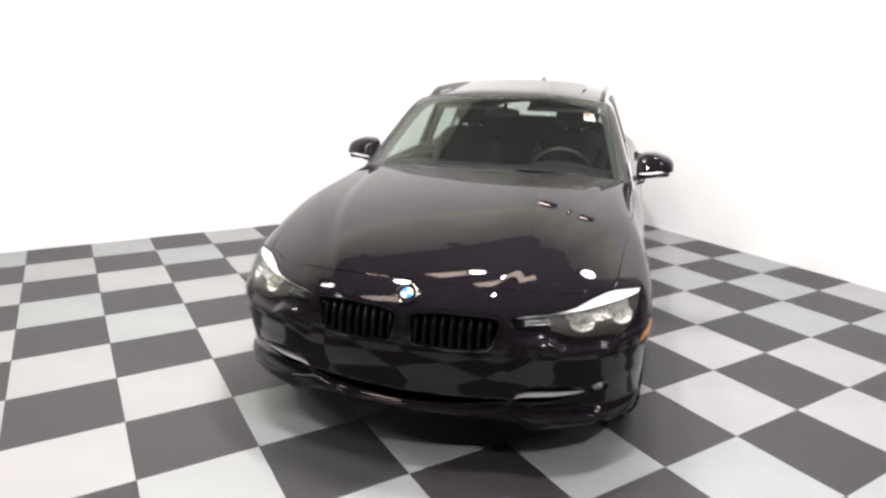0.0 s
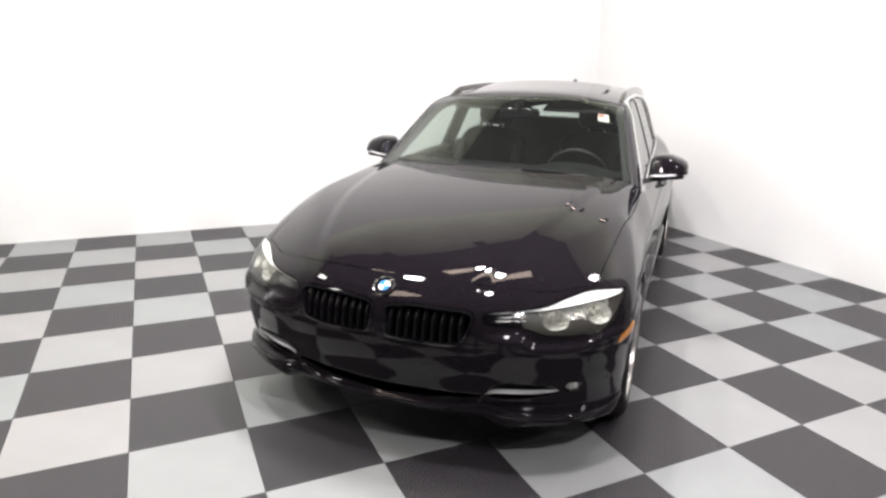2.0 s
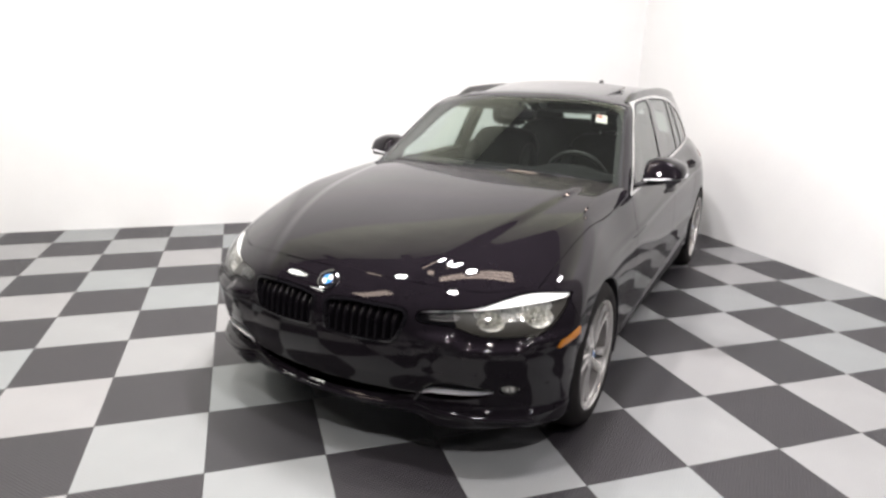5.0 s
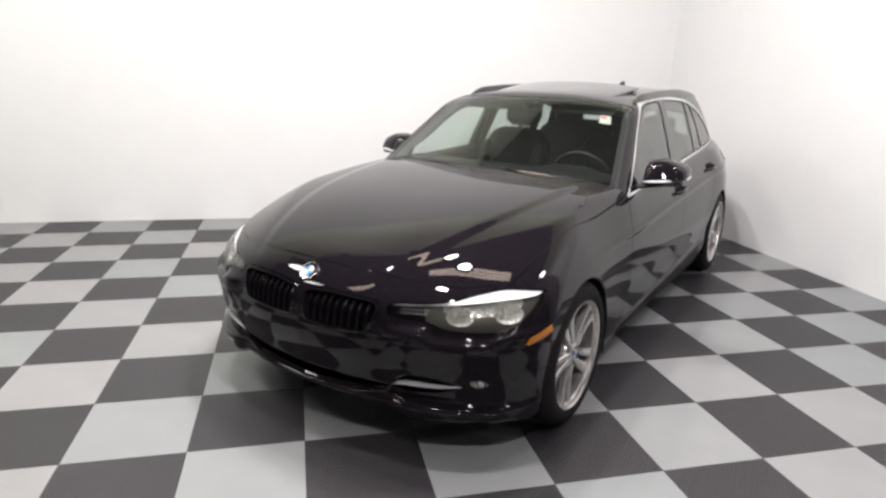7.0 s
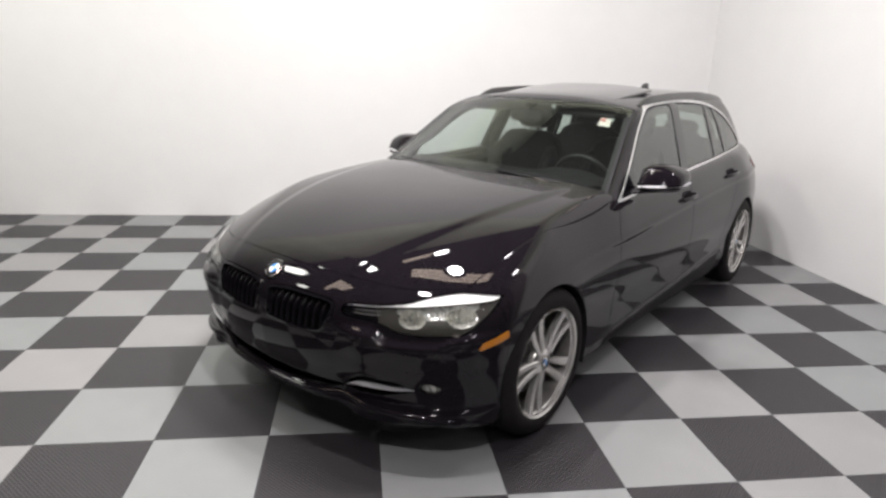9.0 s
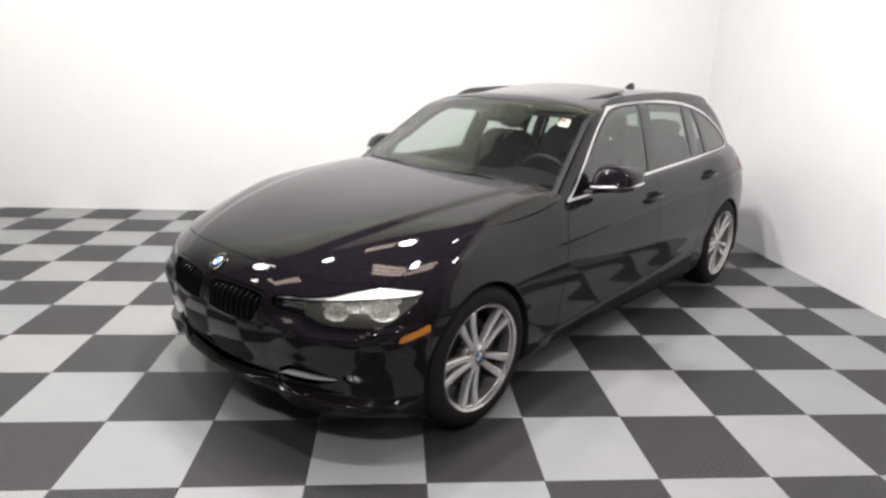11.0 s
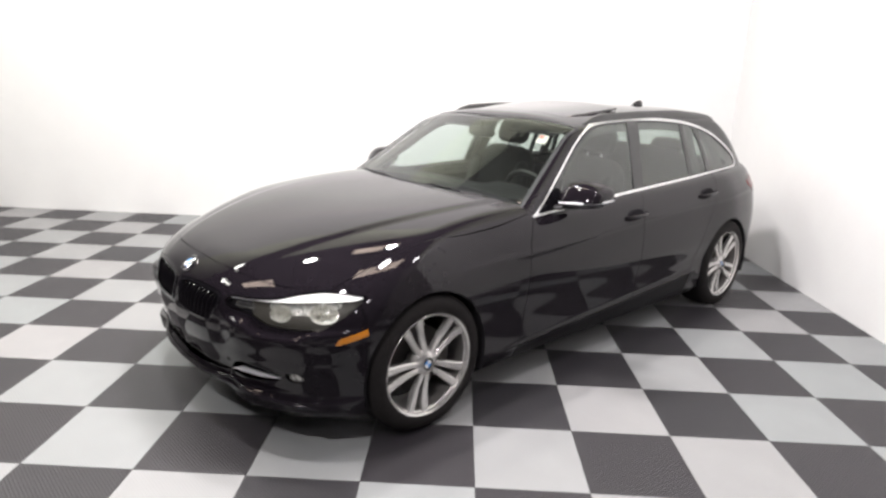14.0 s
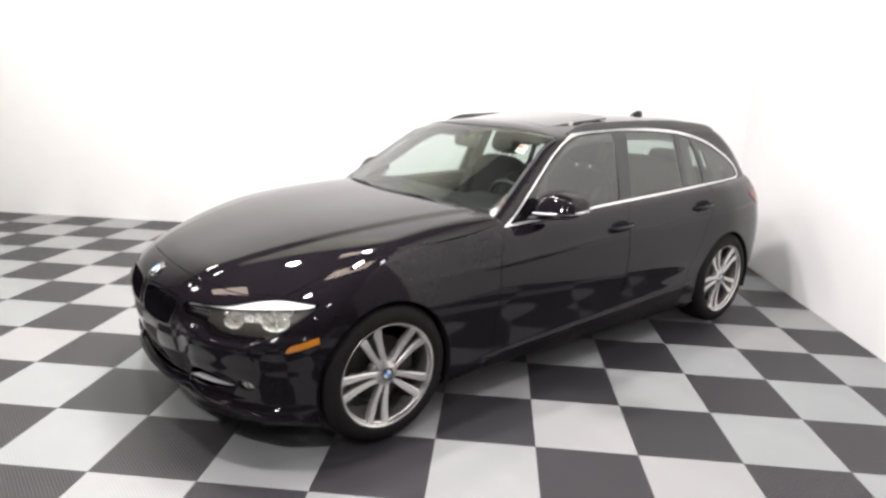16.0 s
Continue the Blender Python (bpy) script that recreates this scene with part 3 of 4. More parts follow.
def facing(sh, line):
    return np.where(sh.v[:, 0] > 0.35, inside(line, sh.v[:, 1:]), 1)


kidney, body = panel(body, facing(body, KIDNEY))
intake, body = panel(body, facing(body, INTAKE))
fog_hole, body = panel(body, facing(body, FOG))
mid = np.maximum.reduce([np.abs(body.v[:, 2] - 0.304 - 0.02 * (body.v[:, 1] / 0.4) ** 2) - 0.021 * np.sqrt(np.maximum(1 - (body.v[:, 1] / 0.42) ** 2, 0.0)), 0.3 - body.v[:, 0]])
middle, body = panel(body, mid)

skin("inner_shell", body.moved(-0.014).both(), DARK, car, "dark inside of the body shell")

# hood, bumper, fender, doors, rear panels
shut_x = curve1([0.0, 0.655, 0.15, 0.652, 0.3, 0.640, 0.45, 0.604, 0.55, 0.566, 0.62, 0.525, 0.68, 0.468, 0.75, 0.41, 0.9, 0.30], 0.02)
shut_y = curve1([-0.9, 0.782, -0.72, 0.786, -0.5, 0.797, -0.27, 0.797, 0.0, 0.782, 0.2, 0.766, 0.4, 0.746, 0.6, 0.70], 0.03)
hood_back = curve1([0.0, -0.515, 0.3, -0.545, 0.5, -0.60, 0.65, -0.665, 0.8, -0.73], 0.02)
x, y, z = body.v.T
g = np.maximum.reduce([x - shut_x(y), y - shut_y(x), hood_back(y) - x, 0.70 - z])
hood, body = panel(body, g)
x, y, z = body.v.T
g = np.maximum.reduce([x - hood_back(y), y - 0.765, -0.95 - x, 0.85 - z])
cowl, body = panel(body, g)
seam_x = curve1([0.15, 0.335, 0.5, 0.335, 0.66, 0.352, 0.72, 0.362, 0.8, 0.40], 0.01)
x, y, z = body.v.T
bumper, body = panel(body, np.maximum(seam_x(z) - x, 0.1 - x))
door_a = curve1([0.16, -0.585, 0.36, -0.628, 0.59, -0.653, 0.76, -0.665, 0.90, -0.728, 1.0, -0.79], 0.02)
door_b = curve1([0.16, -1.60, 0.36, -1.655, 0.62, -1.687, 0.82, -1.703, 0.93, -1.765, 1.0, -1.80], 0.02)
door_c = curve1([0.16, -2.30, 0.36, -2.345, 0.48, -2.395, 0.67, -2.50, 0.81, -2.60, 0.977, -2.725, 1.05, -2.78], 0.02)
x, y, z = body.v.T
fender, body = panel(body, np.maximum(door_a(z) - x, -0.95 - x))
x, y, z = body.v.T
sill, body = panel(body, np.maximum.reduce([z - np.where(x < -0.45, low_crease_z(x) - 0.010, 0.235), door_c(z) - x]))
x, y, z = body.v.T
door_1, body = panel(body, door_b(z) - x)
x, y, z = body.v.T
door_2, body = panel(body, door_c(z) - x)
x, y, z = body.v.T
TAIL = ring([(-3.27, 0.90), (-3.42, 0.922), (-3.62, 0.92), (-3.80, 0.90), (-3.80, 0.79), (-3.60, 0.785), (-3.42, 0.80), (-3.31, 0.845)], fine=6)
tail_lamp, body = panel(body, np.where(y > 0.3, inside(TAIL, np.stack([x - 0.0 * y, z], -1)), 1))
x, y, z = body.v.T
quarter, rear = panel(body, -3.42 - x)

skin("hood", hood.rim(0.012).both(), PAINT, car, "glossy black hood with two creases")
front_bumper = skin("front_bumper", bumper.rim(0.012).both(), PAINT, car, "glossy black front bumper")
skin("cowl", cowl.moved(-0.018).both(), MATT_BLACK, car, "matt black plastic below the windscreen")
skin("rear_bumper", rear.rim(0.01).both(), PAINT, car)
doors = {}
for side in (1, -1):
    def half(sh):
        return sh if side == 1 else sh.mirrored()
    skin("fender", half(fender.rim(0.012)), PAINT, car)
    skin("sill", half(sill.rim(0.01)), SHADED_SILL, car, "sill below the doors, dulled black for shade")
    doors[side, 1] = skin("front_door", half(door_1.rim(0.012)), PAINT, car)
    doors[side, 2] = skin("rear_door", half(door_2.rim(0.012)), PAINT, car)
    skin("quarter_panel", half(quarter.rim(0.012)), PAINT, car)
    skin("tail_lamp", half(tail_lamp.moved(0.004).rim(0.02)), RED, car, "red tail lamp glass")

    # headlamp: housing, pale guide along its top, two round lamps, clear lens
    low = wrap(np.array([(0.70, 0.40, 0.652), (0.643, 0.54, 0.662), (0.598, 0.61, 0.667), (0.533, 0.688, 0.676), (0.45, 0.77, 0.686), (0.36, 0.837, 0.692), (0.32, 0.85, 0.700)]))
    line = low[np.argsort(low[:, 0])]
    w = wrap(lamp.v)
    rest_, brow = lamp.cut(w[:, 1] - np.interp(w[:, 0], line[:, 0], line[:, 1]))
    root = skin("headlamp", half(lamp.moved(-0.100)), HOUSING, car, "clear headlamp with a pale strip along its top")
    spots = [(Vector((0.564, 0.617, 0.632)), 0.051, 0.032), (Vector((0.466, 0.762, 0.645)), 0.057, 0.037)]
    holes = np.minimum.reduce([(np.hypot((w[:, 0] - float(wrap(np.array(s))[0])) / ra, (w[:, 1] - s.z) / rb) - 1) * rb for s, ra, rb in spots])
    bezel = lamp.moved(-0.016).cut(holes)[1]
    ua, ub = (float(wrap(np.array(s))[0]) for s, ra, rb in spots)
    wb = wrap(bezel.v)
    floor_z = np.interp(wb[:, 0], [ua - 0.06, ua, (ua + ub) / 2, ub, ub + 0.08], [0.640, 0.620, 0.628, 0.632, 0.668])
    lit, bezel = bezel.cut(np.maximum.reduce([floor_z - wb[:, 1], ua - 0.062 - wb[:, 0], wb[:, 0] - ub - 0.075]))
    wb = wrap(bezel.v)
    tail_, bezel = bezel.cut(wb[:, 0] - float(wrap(np.array((0.672, 0.535, 0.62)))[0]) + 0.4 * (wb[:, 1] - 0.62))
    skin("bezel_tail", half(tail_.rim(0.012)), GLOSS_BLACK, root, "dark inner end of the lamp bezel")
    skin("bezel", half(bezel.rim(0.012)), HOUSING, root, "smoked grey bezel round the lamps")
    skin("reflector_panel", half(lit.moved(-0.008).rim(0.010)), LAMP_BOWL, root, "bright faceted reflector round the lamps")
    skin("lens", half(lamp), LENS, root)
    rim_only = lamp.rim(0.100)
    skin("housing_edge", half(Shell(rim_only.v, rim_only.n, rim_only.f[len(lamp.f):])), HOUSING, root)
    skin("light_guide", half(brow.moved(-0.004).rim(0.007)), BROW, root)
    for s, ra, rb in spots:
        u0 = float(wrap(np.array(s))[0])
        bm = bmesh.new()
        rows = []
        for q in np.linspace(0.10, 1.04, 7):
            row = []
            for a in np.arange(18) * math.tau / 18:
                flute = 0.006 * math.cos(9 * a) * q * q
                p, n_ = corner(u0 + ra * q * math.cos(a), s.z + rb * q * math.sin(a))
                p = p - n_ * (0.016 + flute * (1.04 - q) * 6 + 0.070 * max(0.0, 1 - q * q)) + Vector((0.010, -0.018, 0)) * max(0.0, 1 - q * q)
                row.append(bm.verts.new((p.x, p.y * side, p.z)))
            rows.append(row)
        for p, q in zip(rows, rows[1:]):
            for j in range(18):
                bm.faces.new((p[j], p[(j + 1) % 18], q[(j + 1) % 18], q[j]))
        bm.faces.new(rows[0])
        bmesh.ops.recalc_face_normals(bm, faces=bm.faces)
        bowl = part("lamp_bowl", bm, LAMP_BOWL, root, "bright faceted reflector bowl", 0)
        p, n_ = corner(u0, s.z)
        p = p - n_ * 0.050 + Vector((0.005, -0.010, 0))
        bm = bmesh.new()
        bmesh.ops.create_uvsphere(bm, u_segments=16, v_segments=10, radius=0.007, matrix=Matrix.Translation((p.x, p.y * side, p.z)))
        part("bulb", bm, BRIGHT, bowl)

    for h0, h1 in ((0.630, 0.634), (0.643, 0.647)):
        bm = bmesh.new()
        line_ = []
        for u in np.linspace(0, 1, 8):
            p, n_ = corner(float(wrap(np.array((0.695 - 0.07 * u, 0.445 + 0.085 * u, 0.64)))[0]), h0 + (h1 - h0) * u)
            p = p - n_ * 0.012
            line_.append((p.x, p.y * side, p.z))
        tube(bm, line_, 0.0018, 6)
        part("strip", bm, ALLOY, root, "thin bright strip")

    # kidney grille: frame, dark back, upright slats
    d = inside(KIDNEY, kidney.v[:, 1:])
    inner, frame_ = kidney.cut(d + 0.011)
    root = skin("kidney_grille", half(frame_.moved(0.005).rim(0.03)), GLOSS_BLACK, car, "gloss black kidney grille with upright slats")
    skin("grille_back", half(Shell(kidney.v - np.array([0.065, 0, 0]), kidney.n, kidney.f)), DARK, root)
    for k in range(9):
        ys = 0.050 + k * 0.0338
        hits = [p for p in KIDNEY if abs(p[0] - ys) < 0.016]
        top, bot = max(p[1] for p in hits) - 0.008, min(p[1] for p in hits) + 0.008
        bm = bmesh.new()
        rows = []
        for u in np.linspace(0, 1, 13):
            zz = bot + (top - bot) * u
            xx = float(nose_field(np.array(ys), np.array(zz))) - 0.002 - 0.036 * max(0.0, (u - 0.55) / 0.45) ** 2
            rows.append([bm.verts.new((xx + dx, (ys + dy) * side, zz)) for dx, dy in ((-0.005, -0.0068), (0.002, -0.005), (0.005, 0.0), (0.002, 0.005), (-0.005, 0.0068), (-0.04, 0.007), (-0.04, -0.005))])
        for a, b in zip(rows, rows[1:]):
            for q in range(7):
                bm.faces.new((a[q], a[(q + 1) % 7], b[(q + 1) % 7], b[q]))
        bm.faces.new(rows[-1])
        bmesh.ops.recalc_face_normals(bm, faces=bm.faces)
        part("slat", bm, GRILLE, root, smooth=50)

    # side intake: recess, metal blade, fog lamp
    bm = bmesh.new()
    rows = []
    for u, (by, bz) in zip(np.linspace(0, 1, 25), ring([(0.418, 0.333), (0.452, 0.346), (0.50, 0.350), (0.56, 0.350), (0.62, 0.353), (0.678, 0.362)], False, 5)[:25]):
        bx = ahead(by, bz) + 0.001
        thick = 0.0012 + 0.0036 * min(1.0, u / 0.25) ** 0.8 * min(1.0, (1 - u) / 0.6) ** 0.7
        rows.append([bm.verts.new((bx + dx, by * side, bz + dz * thick)) for dx, dz in ((-0.03, -0.8), (-0.002, -1.0), (0.003, -0.5), (0.004, 0.3), (-0.001, 1.0), (-0.03, 1.0))])
    for p, q in zip(rows, rows[1:]):
        for j in range(6):
            bm.faces.new((p[j], p[(j + 1) % 6], q[(j + 1) % 6], q[j]))
    bm.faces.new(rows[0])
    bm.faces.new(rows[-1])
    bmesh.ops.recalc_face_normals(bm, faces=bm.faces)
    root = skin("side_intake", half(Shell(intake.v - np.array([0.05, 0, 0]), intake.n, intake.f)), MATT_BLACK, car, "dark air intake with a matt aluminium blade")
    rim_only = intake.rim(0.05)
    skin("intake_edge", half(Shell(rim_only.v, rim_only.n, rim_only.f[len(intake.f):])), GLOSS_BLACK, root)
    part("blade", bm, BLADE, root, "thin matt aluminium blade", 60)
    rim_only = fog_hole.rim(0.05)
    fog = skin("fog_lamp", half(Shell(rim_only.v, rim_only.n, rim_only.f[len(fog_hole.f):])), GLOSS_BLACK, car, "small fog lamp")
    skin("lamp_bowl", half(Shell(fog_hole.v - np.array([0.014, 0, 0]), fog_hole.n, fog_hole.f)), LAMP_BOWL, fog)
    skin("lens", half(fog_hole.moved(-0.003)), LENS, fog)

    # round parking sensor in the bumper
    p, n_ = corner(float(wrap(np.array((0.568, 0.768, 0.493)))[0]), 0.493)
    p, n_ = Vector((p.x, p.y * side, p.z)), Vector((n_.x, n_.y * side, n_.z))
    bm = bmesh.new()
    lathe(bm, [(0.0005, 0.002), (0.009, 0.002), (0.0105, 0.001), (0.0112, -0.002), (0.0135, -0.002), (0.0135, -0.006)], Matrix.Translation(p) @ n_.to_track_quat("Z", "Y").to_matrix().to_4x4(), 24)
    part("parking_sensor", bm, PAINT, front_bumper, "small round parking sensor", 40)

    # amber side marker
    MARK = wrap(np.array([(0.466, 0.840, 0.527), (0.447, 0.849, 0.556), (0.338, 0.889, 0.583), (0.338, 0.889, 0.557)]))
    got = bumper.cut(np.where((bumper.v[:, 0] > 0.2) & (bumper.v[:, 1] > 0.6), inside(MARK, wrap(bumper.v)), 1))[0]
    skin("side_marker", half(got.moved(0.004).rim(0.006)), AMBER, car, "amber side marker")

skin("middle_intake", Shell(middle.v - np.array([0.05, 0, 0]), middle.n, middle.f).both(), MATT_BLACK, car, "low black air intake")
rim_only = middle.rim(0.05)
skin("intake_edge", Shell(rim_only.v, rim_only.n, rim_only.f[len(middle.f):]).both(), GLOSS_BLACK, car)

# cabin: windscreen, side windows, trim, pillars, roof
DLO = ring([(-0.722, 0.898), (-0.738, 0.908), (-0.83, 0.965), (-0.955, 1.060), (-1.19, 1.234), (-1.33, 1.306), (-1.47, 1.343), (-1.68, 1.360), (-2.05, 1.366), (-2.48, 1.342), (-2.80, 1.285), (-3.03, 1.205), (-3.215, 1.108), (-3.275, 1.04), (-3.255, 1.005), (-3.16, 0.990), (-2.65, 0.974), (-1.70, 0.939), (-1.33, 0.923), (-0.95, 0.9075), (-0.742, 0.8985)], fine=10)
x, y, z = cabin.v.T
d = np.where(y > 0.45, inside(DLO, cabin.v[:, [0, 2]]), 1)
side_win, cabin = cabin.cut(d)
x, y, z = cabin.v.T
top_x = -1.195 - 0.083 * (y / 0.54) ** 2
wind = np.maximum(top_x - x, y - (0.746 - (z - 0.96) * 0.375))
screen, cabin = cabin.cut(wind)
x, y, z = screen.v.T
edge = np.maximum((-1.195 - 0.083 * (y / 0.54) ** 2) - x, y - (0.746 - (z - 0.96) * 0.375))
lining = screen.cut(np.maximum(y - (0.746 - (z - 0.96) * 0.375) + 0.034, -1))[1]
clear, frit = screen.cut(edge + 0.011)
ws = skin("windscreen", clear.both(), WIND_GLASS, car, "clear windscreen with a black edge")
skin("frit", frit.moved(0.003).rim(0.006).both(), MATT_BLACK, ws)
skin("pillar_lining", lining.moved(-0.03).rim(0.03), LINING_DARK, ws)
skin("pillar_lining", lining.moved(-0.03).rim(0.03).mirrored(), LINING_DARK, ws)
x, y, z = cabin.v.T
back_g = np.maximum.reduce([x + 3.38, y - (0.57 - (z - 1.0) * 0.25), 0.98 - z, z - 1.255])
rear_glass, cabin = cabin.cut(back_g)
skin("rear_window", rear_glass.both(), SIDE_GLASS, car, "tinted rear window")
x, y, z = cabin.v.T
hatch = np.maximum.reduce([np.abs(x + 1.675) - 0.275, y - 0.425, 1.2 - z])
sunroof, cabin = panel(cabin, hatch)
skin("roof", cabin.rim(0.02).both(), PAINT, car, "glossy black roof and pillars")
lift = np.clip((-1.42 - sunroof.v[:, 0]) / 0.53, 0, 1)
tilted = Shell(sunroof.v + np.stack([0 * lift, 0 * lift, 0.030 * lift], -1), sunroof.n, sunroof.f)
skin("sunroof", tilted.rim(0.012).both(), GLOSS_BLACK, car, "dark glass sunroof tilted open at its rear edge")
skin("sunroof_well", sunroof.moved(-0.03).both(), DARK, car)

x, y, z = side_win.v.T
d = inside(DLO, side_win.v[:, [0, 2]])
inner_win, trim = side_win.cut(d + 0.0145 - 0.0075 * step(-1.55, -1.25, x) * step(0.885, 0.94, z))
bar_f = curve1([0.93, -1.700, 1.13, -1.738, 1.32, -1.776], 0)
bar_r = curve1([0.93, -1.806, 1.13, -1.855, 1.32, -1.895], 0)
bar_1 = curve1([0.97, -2.430, 1.32, -2.435], 0)
bar_2 = curve1([0.97, -2.470, 1.32, -2.478], 0)
bar_3 = curve1([0.99, -2.712, 1.14, -2.690, 1.31, -2.610], 0)
bar_4 = curve1([0.99, -2.752, 1.14, -2.735, 1.31, -2.665], 0)
tri_f = curve1([0.92, -0.985, 1.0, -0.995, 1.15, -1.05], 0)
for side in (1, -1):
    def half(sh):
        return sh if side == 1 else sh.mirrored()
    skin("window_trim", half(trim.moved(0.0035).rim(0.008)), CHROME, car, "bright metal trim round the side windows")
    inner_d = inside(DLO, side_win.v[:, [0, 2]])
    wide = 0.024 + 0.028 * step(1.00, 1.10, side_win.v[:, 2])
    frame_in = side_win.cut(inner_d + wide)[1]
    skin("frame_lining", half(frame_in.moved(-0.012).rim(0.040)), LINING_DARK, car, "dark lining round the side windows")
    rest_ = inner_win
    panes, bars = [], []
    tri, rest_ = rest_.cut(tri_f(rest_.v[:, 2]) - rest_.v[:, 0])
    bars.append(tri)
    for k, edge_ in enumerate((bar_f, bar_r, bar_1, bar_2, bar_3, bar_4)):
        got, rest_ = rest_.cut(edge_(rest_.v[:, 2]) - rest_.v[:, 0])
        (bars if k % 2 else panes).append(got)
    panes.append(rest_)
    for name, sh in zip(("front_window", "rear_window", "fixed_window", "quarter_window"), panes):
        da = np.minimum.reduce([np.full(len(sh.v), 1.0), -inside(DLO, sh.v[:, [0, 2]]) - 0.0145])
        glass_, seal = sh.cut(0.007 - da)
        pane = skin(name, half(glass_.moved(-0.004)), SIDE_GLASS, car, "tinted side window")
        for piece in seal.islands():
            skin("seal", half(piece.rim(0.006)), MATT_BLACK, pane)
    for name, sh in zip(("mirror_triangle", "door_pillar", "window_bar", "rear_pillar"), bars):
        skin(name, half(sh.moved(0.002 if name != "mirror_triangle" else 0.0).rim(0.02)), GLOSS_BLACK, car)


def place(p_x, p_y, field=body_field, start=1.6):
    """Height of a skin over a place."""
    zs = np.linspace(start, 0.3, 700)
    f = field(np.stack([np.full(700, p_x), np.full(700, p_y), zs], -1))
    return float(zs[np.argmax(f < 0)])


def out(p_x, p_z, field=body_field):
    """Half width of a skin at a place along the side."""
    ys = np.linspace(1.1, 0.3, 700)
    f = field(np.stack([np.full(700, p_x), ys, np.full(700, p_z)], -1))
    return float(ys[np.argmax(f < 0)])


# ------------------------------------------------------------------ badge on the nose
def badge(m, r, parent):
    """A round badge: metal rim, black ring, blue and white quarters."""
    bm = bmesh.new()
    lathe(bm, [(r * 0.93, -0.004), (r * 0.95, 0.0045), (r, 0.004), (r * 1.02, -0.002), (r * 1.02, -0.008)], m, 40)
    root = part("badge", bm, BRIGHT, parent, "round badge with blue and white quarters")
    bm = bmesh.new()
    lathe(bm, [(r * 0.56, 0.003), (r * 0.94, 0.003)], m, 40)
    part("badge_ring", bm, GLOSS_BLACK, root)
    bm = bmesh.new()
    lathe(bm, [(r * 0.54, 0.003), (r * 0.56, 0.0045), (r * 0.60, 0.003)], m, 40)
    part("inner_rim", bm, BRIGHT, root)
    for k in range(4):
        bm = bmesh.new()
        mid_ = bm.verts.new(m @ Vector((0, 0, 0.004)))
        arc = [bm.verts.new(m @ Vector((r * 0.55 * math.cos(a), r * 0.55 * math.sin(a), 0.0035))) for a in [math.pi / 2 * (k + s / 8) for s in range(9)]]
        for a, b in zip(arc, arc[1:]):
            bm.faces.new((mid_, a, b))
        part("badge_quarter", bm, (WHITE, BLUE)[k % 2], root, smooth=0)
    return root


normal = slope(body_field, np.array([[0.70, 0.0, 0.705]]))[0]
spot = Vector((float(nose_field(np.array(0.0), np.array(0.705))), 0, 0.705))
for _ in range(8):
    spot -= Vector(normal) * float(body_field(np.array(spot)))
m = Matrix.Translation(spot + Vector(normal) * 0.004) @ Vector(normal).to_track_quat("Z", "Y").to_matrix().to_4x4()
badge(m, 0.041, car)


# lip along the foot of the bumper
bm = bmesh.new()
edge_line = [(a * s, h) for s, pts in ((-1, ((0.80, 0.244), (0.72, 0.256), (0.60, 0.264), (0.48, 0.276), (0.40, 0.284), (0.33, 0.277), (0.26, 0.269), (0.13, 0.265))), (1, ((0.0, 0.264),))) for a, h in pts]
edge_line += [(-a, h) for a, h in edge_line[-2::-1]]
pts = [Vector((ahead(abs(a), h) + 0.001, a, h)) for a, h in ring(edge_line, False, 6)]
tube(bm, pts, [0.004 + 0.0085 * min(1, (0.82 - abs(p.y)) / 0.1) for p in pts], 12)
part("bumper_lip", bm, PAINT, car, "glossy black lip along the bumper foot", 60)

for side in (1, -1):
    bm = bmesh.new()
    tube(bm, [(ahead(y_, h) - 0.004, y_ * side, h) for y_, h in ((0.360, 0.272), (0.385, 0.285), (0.402, 0.305), (0.412, 0.328), (0.425, 0.350))], [0.005, 0.011, 0.013, 0.010, 0.004], 10)
    part("winglet", bm, PAINT, car, "small black winglet beside the air intake", 60)


